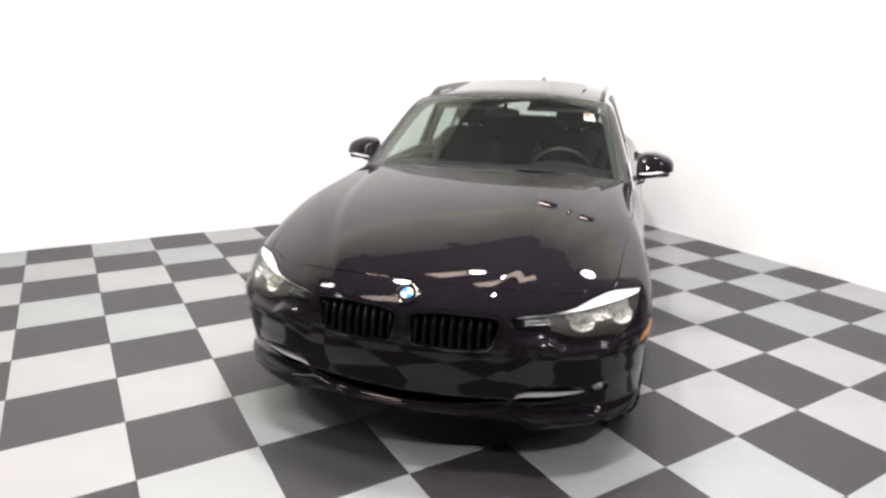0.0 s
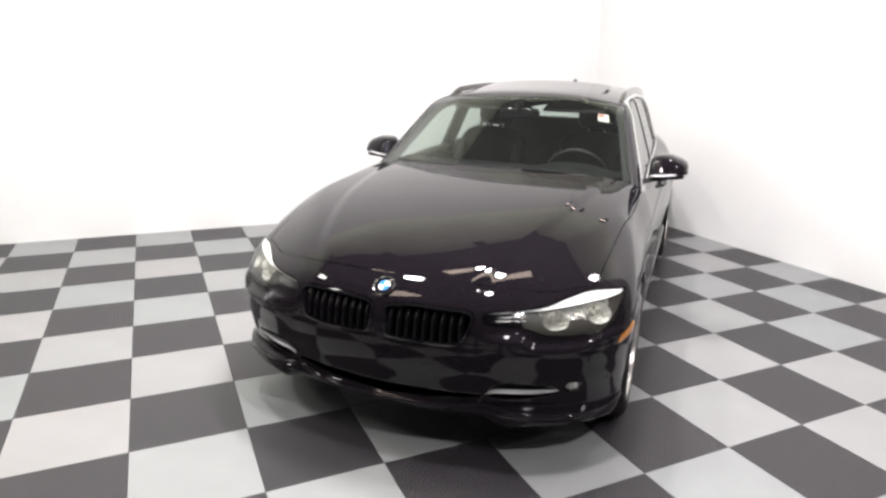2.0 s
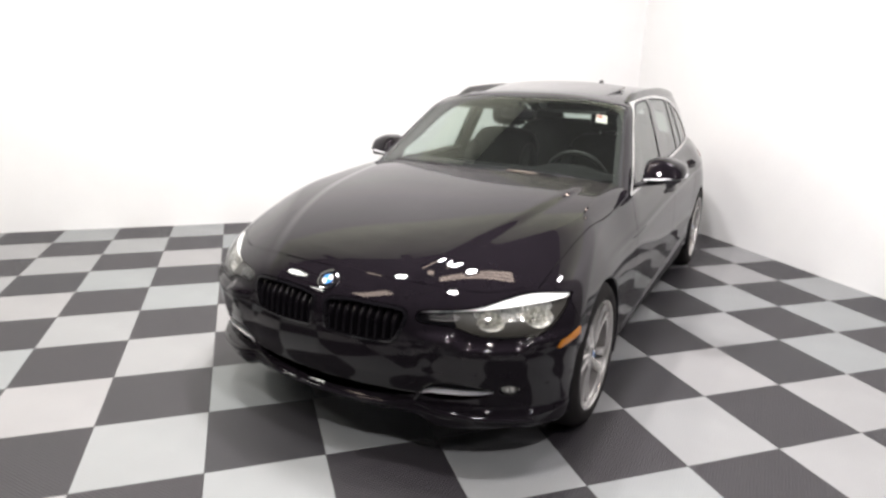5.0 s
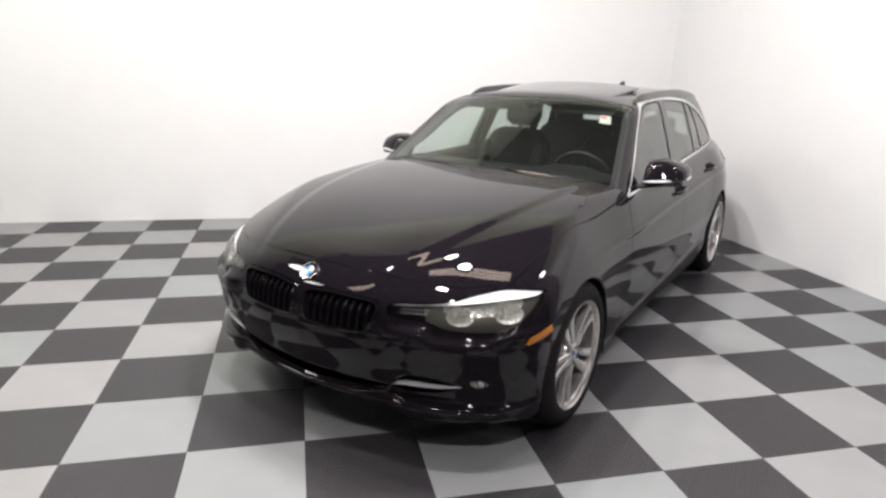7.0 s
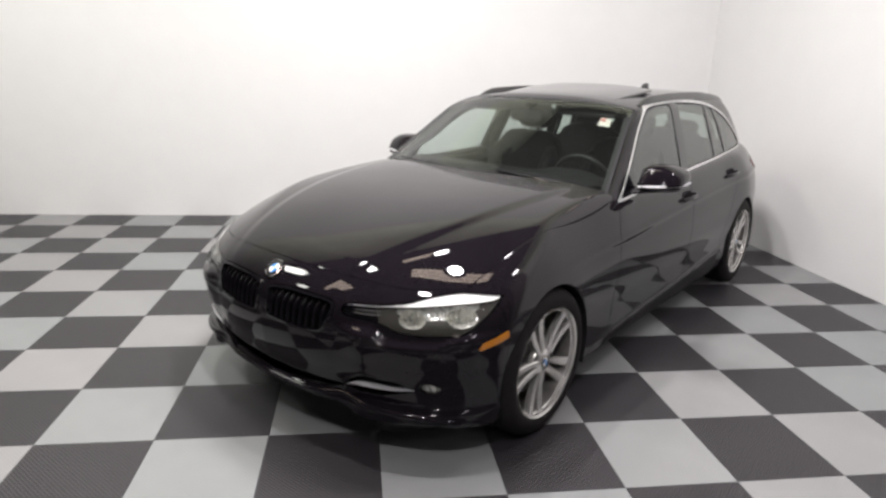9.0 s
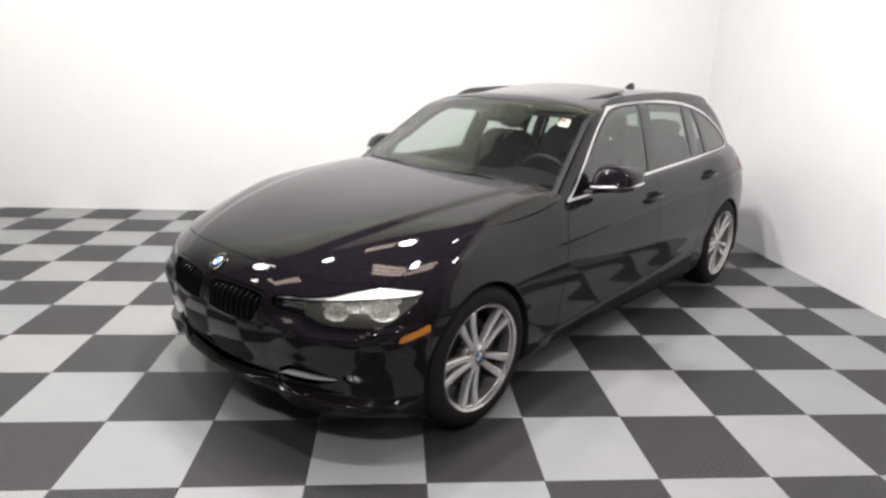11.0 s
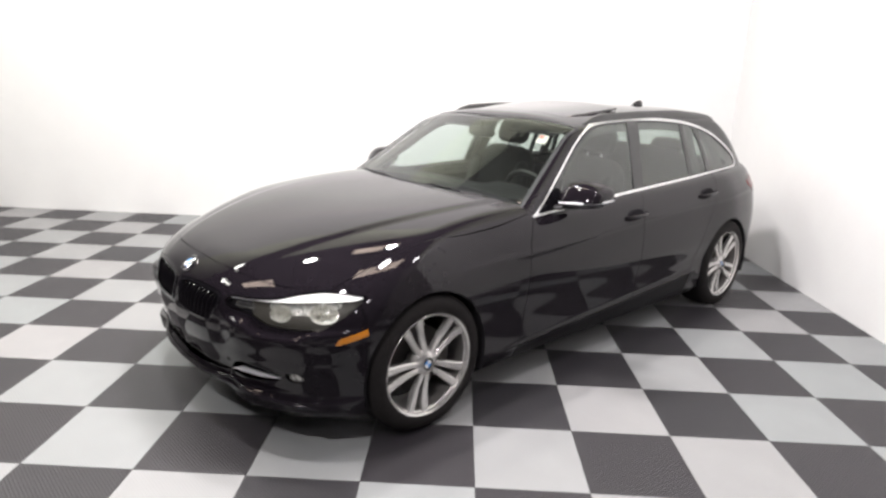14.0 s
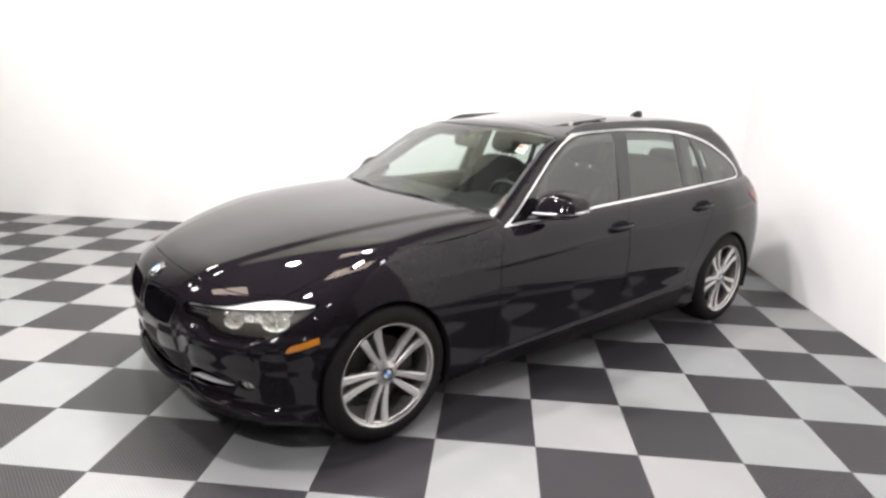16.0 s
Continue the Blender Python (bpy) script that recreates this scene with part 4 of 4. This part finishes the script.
# ------------------------------------------------------------------ wheels
def wheel(wx, side, turn):
    """Tyre, rim with five pairs of spokes, cap, brake disc and caliper. Axis along y."""
    face = pose(wx, 0.0, WHEEL_R, -90 * side) if side == 1 else pose(wx, 0.0, WHEEL_R, 90)
    m = Matrix.Translation((0, 0.888 * side, 0)) @ face
    bm = bmesh.new()
    lathe(bm, [(0.232, -0.012), (0.243, 0.0), (0.262, 0.004), (0.285, 0.002), (0.302, -0.008), (0.316, -0.022), (0.3245, -0.042), (0.3255, -0.075), (0.3245, -0.079), (0.3255, -0.083), (0.326, -0.11), (0.3245, -0.114), (0.326, -0.118), (0.3255, -0.15), (0.3245, -0.154), (0.3255, -0.158), (0.322, -0.19), (0.30, -0.216), (0.262, -0.224), (0.232, -0.212)], m, 72, True)
    root = tagged(new("wheel"), "silver alloy wheel with five pairs of spokes")
    root.parent = car
    part("tyre", bm, RUBBER, root, "black low-profile tyre", 50)
    bm = bmesh.new()
    lathe(bm, [(0.2405, 0.000), (0.2435, -0.004), (0.243, -0.010), (0.236, -0.016), (0.226, -0.022), (0.223, -0.028), (0.229, -0.026), (0.232, -0.006)], m, 72, True)
    rim = part("rim", bm, ALLOY, root, "silver alloy rim", 40)
    bm = bmesh.new()
    lathe(bm, [(0.2235, -0.024), (0.219, -0.045), (0.213, -0.085), (0.208, -0.13), (0.222, -0.19), (0.238, -0.208), (0.240, -0.20), (0.228, -0.03)], m, 72, True)
    part("barrel", bm, BARREL, rim, "inside of the rim, toned down for shade", 40)
    for k in range(5):
        for s in (-1, 1):
            a0 = math.tau * k / 5 + turn
            bm = bmesh.new()
            rows = []
            for u in np.linspace(0, 1, 10):
                r = 0.052 + u * (0.2335 - 0.052)
                off = s * (0.0150 + 0.0270 * u + 0.005 * max(0.0, u - 0.75) * 4)
                wide = 0.0112 + 0.0100 * u + 0.004 * max(0.0, u - 0.85) * 6
                high = -0.022 - 0.010 * math.sin(u * math.pi * 0.9) + 0.010 * u
                deep = high - 0.030 + 0.008 * u
                pts = [(off - wide, deep), (off - wide, high - 0.004), (off - wide * 0.7, high), (off + wide * 0.7, high), (off + wide, high - 0.004), (off + wide, deep)]
                ca, sa = math.cos(a0), math.sin(a0)
                rows.append([bm.verts.new(m @ Vector((r * ca - o * sa, r * sa + o * ca, h))) for o, h in pts])
            for p, q in zip(rows, rows[1:]):
                for j in range(6):
                    bm.faces.new((p[j], p[(j + 1) % 6], q[(j + 1) % 6], q[j]))
            bm.faces.new(rows[0][::-1])
            bm.faces.new(rows[-1])
            bmesh.ops.recalc_face_normals(bm, faces=bm.faces)
            part("spoke", bm, ALLOY, rim, smooth=25)
    bm = bmesh.new()
    lathe(bm, [(0.034, -0.020), (0.040, -0.022), (0.054, -0.027), (0.066, -0.036), (0.070, -0.05), (0.070, -0.09)], m, 48)
    part("hub", bm, ALLOY, rim, smooth=40)
    for k in range(5):
        a = math.tau * (k + 0.5) / 5 + turn
        bm = bmesh.new()
        lathe(bm, [(0.0005, -0.030), (0.008, -0.030), (0.0095, -0.033), (0.0095, -0.05)], m @ Matrix.Translation((0.056 * math.cos(a), 0.056 * math.sin(a), 0)), 12)
        part("bolt", bm, STEEL, rim)
    badge(m @ Matrix.Translation((0, 0, -0.021)), 0.033, rim)
    bm = bmesh.new()
    lathe(bm, [(0.07, -0.098), (0.156, -0.098), (0.156, -0.118), (0.07, -0.118)], m, 60, True)
    part("brake_disc", bm, STEEL, root, smooth=40)
    bm = bmesh.new()
    rows = []
    for a in np.linspace(-0.45, 0.45, 9):
        c, s_ = math.cos(a), math.sin(a)
        rows.append([bm.verts.new(m @ Vector((r * c * (-1 if side == 1 else 1), r * s_, h))) for r, h in ((0.108, -0.072), (0.168, -0.072), (0.172, -0.13), (0.108, -0.13))])
    for p, q in zip(rows, rows[1:]):
        for j in range(4):
            bm.faces.new((p[j], p[(j + 1) % 4], q[(j + 1) % 4], q[j]))
    bm.faces.new(rows[0])
    bm.faces.new(rows[-1])
    bmesh.ops.recalc_face_normals(bm, faces=bm.faces)
    part("caliper", bm, STEEL, root, smooth=40)
    bm = bmesh.new()
    lathe(bm, [(ARCH_R - 0.006, 0.0), (ARCH_R - 0.004, -0.04), (ARCH_R + 0.01, -0.07), (ARCH_R + 0.01, -0.32), (0.01, -0.32)], Matrix.Translation((0, 0.885 * side, -WHEEL_R + 0.318)) @ face, 64)
    bmesh.ops.bisect_plane(bm, geom=bm.verts[:] + bm.edges[:] + bm.faces[:], plane_co=(0, 0, 0.21), plane_no=(0, 0, 1), clear_inner=True)
    part("wheel_housing", bm, DARK, car, "dark wheel housing")


for side in (1, -1):
    wheel(WHEEL_X[0], side, radians(-66) if side == 1 else 0.4)
    wheel(WHEEL_X[1], side, radians(-135) if side == 1 else 0.9)

# underside
bm = bmesh.new()
box(bm, -3.55, 0.50, -0.52, 0.52, 0.15, 0.30, 0.03)
box(bm, -2.42, -0.42, -0.78, 0.78, 0.16, 0.24, 0.02)
part("underbody", bm, DARK, car, "dark underbody")


# ------------------------------------------------------------------ mirrors, handles, rails, aerial, wipers
def blob(bm, centre, half, power=2.6, cut=None, steps=(28, 20)):
    """A rounded block (superellipsoid); cut flattens it behind x = cut."""
    rows = []
    for i in range(steps[1] + 1):
        la = -math.pi / 2 + math.pi * i / steps[1]
        row = []
        for j in range(steps[0]):
            lo = math.tau * j / steps[0]
            c = [math.cos(la) * math.cos(lo), math.cos(la) * math.sin(lo), math.sin(la)]
            n = sum(abs(q) ** power for q in c) ** (-1 / power)
            p = [centre[q] + half[q] * c[q] * n for q in range(3)]
            if cut is not None:
                p[0] = max(p[0], cut)
            row.append(bm.verts.new(p))
        rows.append(row)
    for p, q in zip(rows, rows[1:]):
        for j in range(steps[0]):
            bm.faces.new((p[j], p[(j + 1) % steps[0]], q[(j + 1) % steps[0]], q[j]))
    bmesh.ops.remove_doubles(bm, verts=bm.verts, dist=1e-5)
    return bm


for side in (1, -1):
    bm = bmesh.new()
    blob(bm, (-1.015, 0.908, 0.990), (0.096, 0.103, 0.082), 3.9, -1.090)
    for v in bm.verts:
        u = (v.co.y - 0.908) / 0.100
        up = max(0.0, (v.co.z - 0.975) / 0.10)
        v.co.z = max(v.co.z, 0.966 + 0.010 * u)
        v.co.z -= 0.030 * max(0.0, u) * up
        v.co.x += -0.030 * u - 0.040 * up
        v.co.y *= side
    if side < 0:
        bmesh.ops.reverse_faces(bm, faces=bm.faces)
    mirror = part("door_mirror", bm, PAINT, car, "glossy black door mirror with a pale turn signal strip", 50)
    bm = bmesh.new()
    blob(bm, (-1.112, 0.896 * side, 1.000), (0.006, 0.064, 0.036), 3.0)
    part("mirror_glass", bm, BRIGHT, mirror, "mirror glass", 40)
    bm = bmesh.new()
    tube(bm, [Vector((-0.900, 0.822 * side, 0.962)), Vector((-0.906, 0.880 * side, 0.966)), Vector((-0.935, 0.945 * side, 0.972)), Vector((-0.985, 0.998 * side, 0.977)), Vector((-1.05, 1.012 * side, 0.981)), Vector((-1.115, 1.008 * side, 0.984))], [0.004, 0.0065, 0.007, 0.0075, 0.0075, 0.005], 8)
    part("signal_strip", bm, BLADE, mirror, "pale turn signal strip")
    bm = bmesh.new()
    blob(bm, (-1.015, 0.900 * side, 0.954), (0.092, 0.092, 0.014), 2.6)
    part("mirror_base", bm, MATT_BLACK, mirror)
    bm = bmesh.new()
    tube(bm, [(-0.93, 0.775 * side, 0.925), (-0.96, 0.83 * side, 0.934), (-1.0, 0.90 * side, 0.945)], [0.032, 0.026, 0.03], 10, 0.45)
    part("mirror_foot", bm, MATT_BLACK, mirror)

    for d_, hx, hz in ((1, -1.63, 0.818), (2, -2.535, 0.866)):
        hy = out(hx, hz)
        bm = bmesh.new()
        tube(bm, [(hx + 0.115, (hy - 0.004) * side, hz - 0.004), (hx + 0.095, (hy + 0.018) * side, hz - 0.003), (hx + 0.03, (hy + 0.030) * side, hz), (hx - 0.05, (hy + 0.030) * side, hz + 0.003), (hx - 0.095, (hy + 0.018) * side, hz + 0.005), (hx - 0.115, (hy - 0.006) * side, hz + 0.006)], [0.010, 0.011, 0.0115, 0.0115, 0.011, 0.010], 10)
        part("door_handle", bm, PAINT, doors[side, d_], "black pull handle", 60)
        bm = bmesh.new()
        # dark bulge that stands for the shaded hollow behind the handle
        blob(bm, (hx + 0.005, (hy - 0.006) * side, hz - 0.007), (0.088, 0.0135, 0.046), 2.2)
        part("cup_shade", bm, DARK, doors[side, d_])

    pts = []
    for u in np.linspace(0, 1, 22):
        rx = -1.40 - 1.62 * u
        ry = 0.565 - 0.022 * u
        end = min(u, (1 - u) * 0.27)
        pts.append((rx, ry * side, place(rx, ry, cabin_field) + 0.004 + 0.042 * min(1.0, end / 0.10) ** 0.6))
    bm = bmesh.new()
    rows = []
    for px, py, pz in pts:
        base = place(px, abs(py), cabin_field) - 0.006
        rows.append([bm.verts.new((px, py + dy, h)) for dy, h in ((-0.018, base), (-0.015, pz - 0.004), (-0.008, pz), (0.008, pz), (0.015, pz - 0.004), (0.018, base - 0.012))])
    for p, q in zip(rows, rows[1:]):
        for j in range(5):
            bm.faces.new((p[j], p[j + 1], q[j + 1], q[j]))
    bm.faces.new(rows[0])
    bm.faces.new(rows[-1])
    bmesh.ops.recalc_face_normals(bm, faces=bm.faces)
    part("roof_rail", bm, GLOSS_BLACK, car, "black roof rail", 60)

bm = bmesh.new()
rows = []
for u in np.linspace(0, 1, 9):
    fx = -2.76 - 0.17 * u
    h = 0.045 * math.sin(min(1.0, u * 1.25) * math.pi / 2) ** 1.5 * (1 if u < 0.9 else 0.75)
    zb = place(fx, 0, cabin_field) - 0.004
    w_ = 0.026 * math.sin(math.pi * (0.12 + 0.76 * u))
    rows.append([bm.verts.new(p) for p in ((fx, w_, zb), (fx, w_ * 0.35, zb + h), (fx, -w_ * 0.35, zb + h), (fx, -w_, zb))])
for p, q in zip(rows, rows[1:]):
    for j in range(3):
        bm.faces.new((p[j], p[j + 1], q[j + 1], q[j]))
bm.faces.new(rows[0])
bm.faces.new(rows[-1])
bmesh.ops.recalc_face_normals(bm, faces=bm.faces)
part("roof_aerial", bm, PAINT, car, "shark fin roof aerial", 50)


def on_screen(y_, u, lift=0.012):
    """A place on the windscreen: y, and u up from its foot."""
    z_ = 0.975 + 0.36 * u
    x_ = -0.575 - 0.113 * abs(y_ / 0.66) ** 2.2 - (z_ - 0.965) * 1.56
    return Vector((x_ + lift * 0.6, y_, z_ + lift))


for y0, y1 in ((0.52, -0.12), (-0.02, -0.58)):
    pts = [on_screen(y0 + (y1 - y0) * u, -0.03 + 0.05 * u * (1 - u)) for u in np.linspace(0, 1, 12)]
    bm = bmesh.new()
    tube(bm, pts, 0.0055, 6)
    wiper = part("wiper", bm, MATT_BLACK, car, "black wiper resting at the foot of the windscreen")
    bm = bmesh.new()
    tube(bm, [pts[6] + Vector((0, 0, 0.008)), pts[2] + Vector((0.03, 0, 0.004)), pts[0] + Vector((0.06, 0.03, -0.02))], [0.006, 0.008, 0.012], 6)
    part("wiper_arm", bm, GLOSS_BLACK if y0 > 0 else MATT_BLACK, wiper)

# sticker inside the windscreen
bm = bmesh.new()
a = [on_screen(0.548, 0.735, -0.012), on_screen(0.482, 0.755, -0.012), on_screen(0.472, 0.865, -0.012), on_screen(0.530, 0.845, -0.012)]
vs = [bm.verts.new(p) for p in a]
bm.faces.new(vs)
bmesh.ops.solidify(bm, geom=bm.faces[:], thickness=0.0008)
stick = part("sticker", bm, STICKER, car, "pale paper sticker with a red patch inside the windscreen", 0)
bm = bmesh.new()
vs = [bm.verts.new(p + Vector((0.0016, 0, 0.0022))) for p in (on_screen(0.512, 0.80, -0.012), on_screen(0.482, 0.808, -0.012), on_screen(0.477, 0.852, -0.012), on_screen(0.505, 0.843, -0.012))]
bm.faces.new(vs)
part("red_patch", bm, PATCH, stick, smooth=0)


# ------------------------------------------------------------------ inside of the cabin
bm = bmesh.new()
rows = []
for y_ in np.linspace(-0.70, 0.70, 29):
    e = abs(y_) / 0.70
    hump = 0.035 * math.exp(-(((y_ - 0.37) / 0.17) ** 4))
    rows.append([bm.verts.new(p) for p in ((-0.70 - 0.17 * e**2, y_, 0.945), (-0.86 - 0.1 * e**2, y_, 0.962), (-1.02, y_, 0.955 + hump), (-1.10, y_, 0.925 + hump), (-1.12, y_, 0.82), (-1.05, y_, 0.62), (-1.0, y_, 0.40))])
for p, q in zip(rows, rows[1:]):
    for j in range(6):
        bm.faces.new((p[j], q[j], q[j + 1], p[j + 1]))
bmesh.ops.solidify(bm, geom=bm.faces[:], thickness=0.02)
bmesh.ops.recalc_face_normals(bm, faces=bm.faces)
part("dashboard", bm, DASH, car, "dark grey dashboard", 40)

m = Matrix.Translation((-1.22, 0.36, 0.875)) @ Matrix.Rotation(radians(-66), 4, "Y")
bm = bmesh.new()
lathe(bm, [(0.186 + 0.0155 * math.cos(a), 0.0155 * math.sin(a)) for a in [math.tau * k / 10 for k in range(10)]], m, 48, True)
wheel_ = part("steering_wheel", bm, LEATHER, car, "black three-spoke steering wheel", 60)
bm = bmesh.new()
blob(bm, (0, 0, 0), (0.062, 0.07, 0.028), 2.6)
for a in (0, math.pi, -math.pi / 2):
    tube(bm, [(0.05 * math.sin(a), 0.05 * math.cos(a), 0), (0.18 * math.sin(a), 0.18 * math.cos(a), 0)], [0.026, 0.014], 8, 0.4)
bmesh.ops.transform(bm, matrix=m, verts=bm.verts)
part("wheel_hub", bm, DASH, wheel_, smooth=50)


def seat(x_, y_, width, lean=20, low=0.0):
    """A seat: cushion, backrest, headrest on two posts."""
    root = tagged(new("seat"), "black leather seat")
    root.parent = car
    bm = bmesh.new()
    blob(bm, (x_ + 0.27, y_, 0.55), (0.27, width / 2, 0.09), 4)
    part("cushion", bm, LEATHER, root, smooth=60)
    m = Matrix.Translation((x_, y_, 0.56 - low)) @ Matrix.Rotation(radians(-lean), 4, "Y")
    bm = bmesh.new()
    blob(bm, (0, 0, 0.27), (0.075, width / 2, 0.31), 4)
    for s in (-1, 1):
        blob(bm, (0.05, s * width * 0.42, 0.22), (0.07, 0.05, 0.24), 3)
    bmesh.ops.transform(bm, matrix=m, verts=bm.verts)
    part("backrest", bm, LEATHER, root, smooth=60)
    bm = bmesh.new()
    blob(bm, (0.01, 0, 0.685), (0.055, 0.135, 0.088), 3.2)
    bmesh.ops.transform(bm, matrix=m, verts=bm.verts)
    part("headrest", bm, LEATHER, root, smooth=60)
    for s in (-1, 1):
        bm = bmesh.new()
        tube(bm, [m @ Vector((0, s * 0.055, 0.5)), m @ Vector((0, s * 0.055, 0.66))], 0.006, 8)
        part("headrest_post", bm, CHROME, root)


seat(-1.62, 0.37, 0.52)
seat(-1.62, -0.37, 0.52)
bench = tagged(new("rear_bench"), "black leather rear bench")
bench.parent = car
bm = bmesh.new()
blob(bm, (-2.24, 0, 0.55), (0.29, 0.64, 0.09), 4)
part("cushion", bm, LEATHER, bench, smooth=60)
lean_ = Matrix.Translation((-2.47, 0, 0.50)) @ Matrix.Rotation(radians(-22), 4, "Y")
bm = bmesh.new()
blob(bm, (0, 0, 0.32), (0.085, 0.63, 0.36), 5)
bmesh.ops.transform(bm, matrix=lean_, verts=bm.verts)
part("backrest", bm, LEATHER, bench, smooth=60)
for y_ in (0.38, -0.38):
    bm = bmesh.new()
    blob(bm, (0.012, y_, 0.695), (0.05, 0.125, 0.055), 3.0)
    bmesh.ops.transform(bm, matrix=lean_, verts=bm.verts)
    part("headrest", bm, LEATHER, bench, smooth=60)

# inner trim of the pillars behind the front doors and behind the rear doors
for side in (1, -1):
    for x0, x1, wide_ in ((-1.79, -1.87, 0.055), (-2.60, -2.58, 0.045), (-3.02, -2.86, 0.07)):
        bm = bmesh.new()
        rows = []
        for u in np.linspace(0, 1, 9):
            pz = 0.90 + 0.44 * u
            px = x0 + (x1 - x0) * u
            py = cabin_side(px, pz) - 0.028
            rows.append([bm.verts.new((px + dx * wide_, (py + dy) * side, pz)) for dx, dy in ((-1, 0.006), (1, 0.006), (0.85, -0.022), (-0.85, -0.022))])
        for p, q in zip(rows, rows[1:]):
            for j in range(4):
                bm.faces.new((p[j], p[(j + 1) % 4], q[(j + 1) % 4], q[j]))
        bm.faces.new(rows[0])
        bm.faces.new(rows[-1])
        bmesh.ops.recalc_face_normals(bm, faces=bm.faces)
        part("pillar_trim", bm, LINING_DARK, car, "dark inner trim of a door pillar", 40)

bm = bmesh.new()
blob(bm, (-1.16, -0.03, 1.250), (0.018, 0.110, 0.034), 4)
inside_mirror = part("inside_mirror", bm, GLOSS_BLACK, car, "inside mirror behind the windscreen", 50)
bm = bmesh.new()
tube(bm, [(-1.155, -0.02, 1.265), (-1.13, 0, 1.318)], 0.012, 8)
part("mirror_stalk", bm, GLOSS_BLACK, inside_mirror)
# headlining under the roof, and the two folded sun visors
bm = bmesh.new()
rows = []
for hx in np.linspace(-1.30, -3.20, 16):
    drop = 0.060 + 0.030 * step(-2.9, -3.2, hx)
    rows.append([bm.verts.new((hx, hy, float(roof_c(hx)) - drop - 0.06 * (hy / 0.55) ** 2)) for hy in np.linspace(-0.54, 0.54, 9)])
for p, q in zip(rows, rows[1:]):
    for j in range(8):
        bm.faces.new((p[j], q[j], q[j + 1], p[j + 1]))
bmesh.ops.solidify(bm, geom=bm.faces[:], thickness=0.012)
bmesh.ops.recalc_face_normals(bm, faces=bm.faces)
part("headlining", bm, LINING_DARK, car, "dark cloth headlining", 40)
for side in (1, -1):
    bm = bmesh.new()
    box(bm, -0.085, 0.085, -0.19, 0.19, -0.009, 0.009, 0.007, Matrix.Translation((-1.335, 0.30 * side, 1.292)) @ Matrix.Rotation(radians(14), 4, "Y"))
    part("sun_visor", bm, LINING_DARK, car, "dark sun visor folded up")

bm = bmesh.new()
box(bm, -3.5, -0.9, -0.74, 0.74, 0.28, 0.34, 0.02)
part("cabin_floor", bm, DARK, car)
bm = bmesh.new()
box(bm, -3.45, -2.62, -0.66, 0.66, 0.84, 0.86, 0.006)
part("load_cover", bm, DASH, car)


# ------------------------------------------------------------------ floor tiles
def tile_mesh(name, w, d, mat):
    bm = bmesh.new()
    g = 0.0007
    box(bm, g, w - g, g, d - g, -0.012, 0)
    top = [e for e in bm.edges if all(v.co.z > -0.001 for v in e.verts)]
    bmesh.ops.bevel(bm, geom=top, offset=0.0012, segments=1, affect="EDGES")
    me = bpy.data.meshes.new(name)
    bm.to_mesh(me)
    bm.free()
    me.materials.append(mat)
    return me


tiles, rest = {}, [[], []]
for i in range(-26, 7):
    for j in range(-21, 10):
        x, y = 2.286 + i * TILE, 1.70 + j * TILE
        x1, y1 = min(x + TILE, WALL_X), min(y + TILE, WALL_Y)
        if x1 - x < 0.01 or y1 - y < 0.01 or x < -10 or y < -8:
            continue
        dark = (i + j) % 2 == 0
        if x < -2.3 or y < -0.1:
            rest[dark].append((x, y, x1, y1))
            continue
        key = (round(x1 - x, 3), round(y1 - y, 3), dark)
        if key not in tiles:
            tiles[key] = tile_mesh("tile", x1 - x, y1 - y, DARK_TILE if dark else LIGHT_TILE)
        ob = new("tile", tiles[key])
        ob.parent, ob.location = floor, (x, y, 0)
for dark in (0, 1):
    bm = bmesh.new()
    for x, y, x1, y1 in rest[dark]:
        box(bm, x + 0.0007, x1 - 0.0007, y + 0.0007, y1 - 0.0007, -0.012, 0)
    tagged(part("far_tiles", bm, DARK_TILE if dark else LIGHT_TILE, floor, smooth=0), kind="stuff")
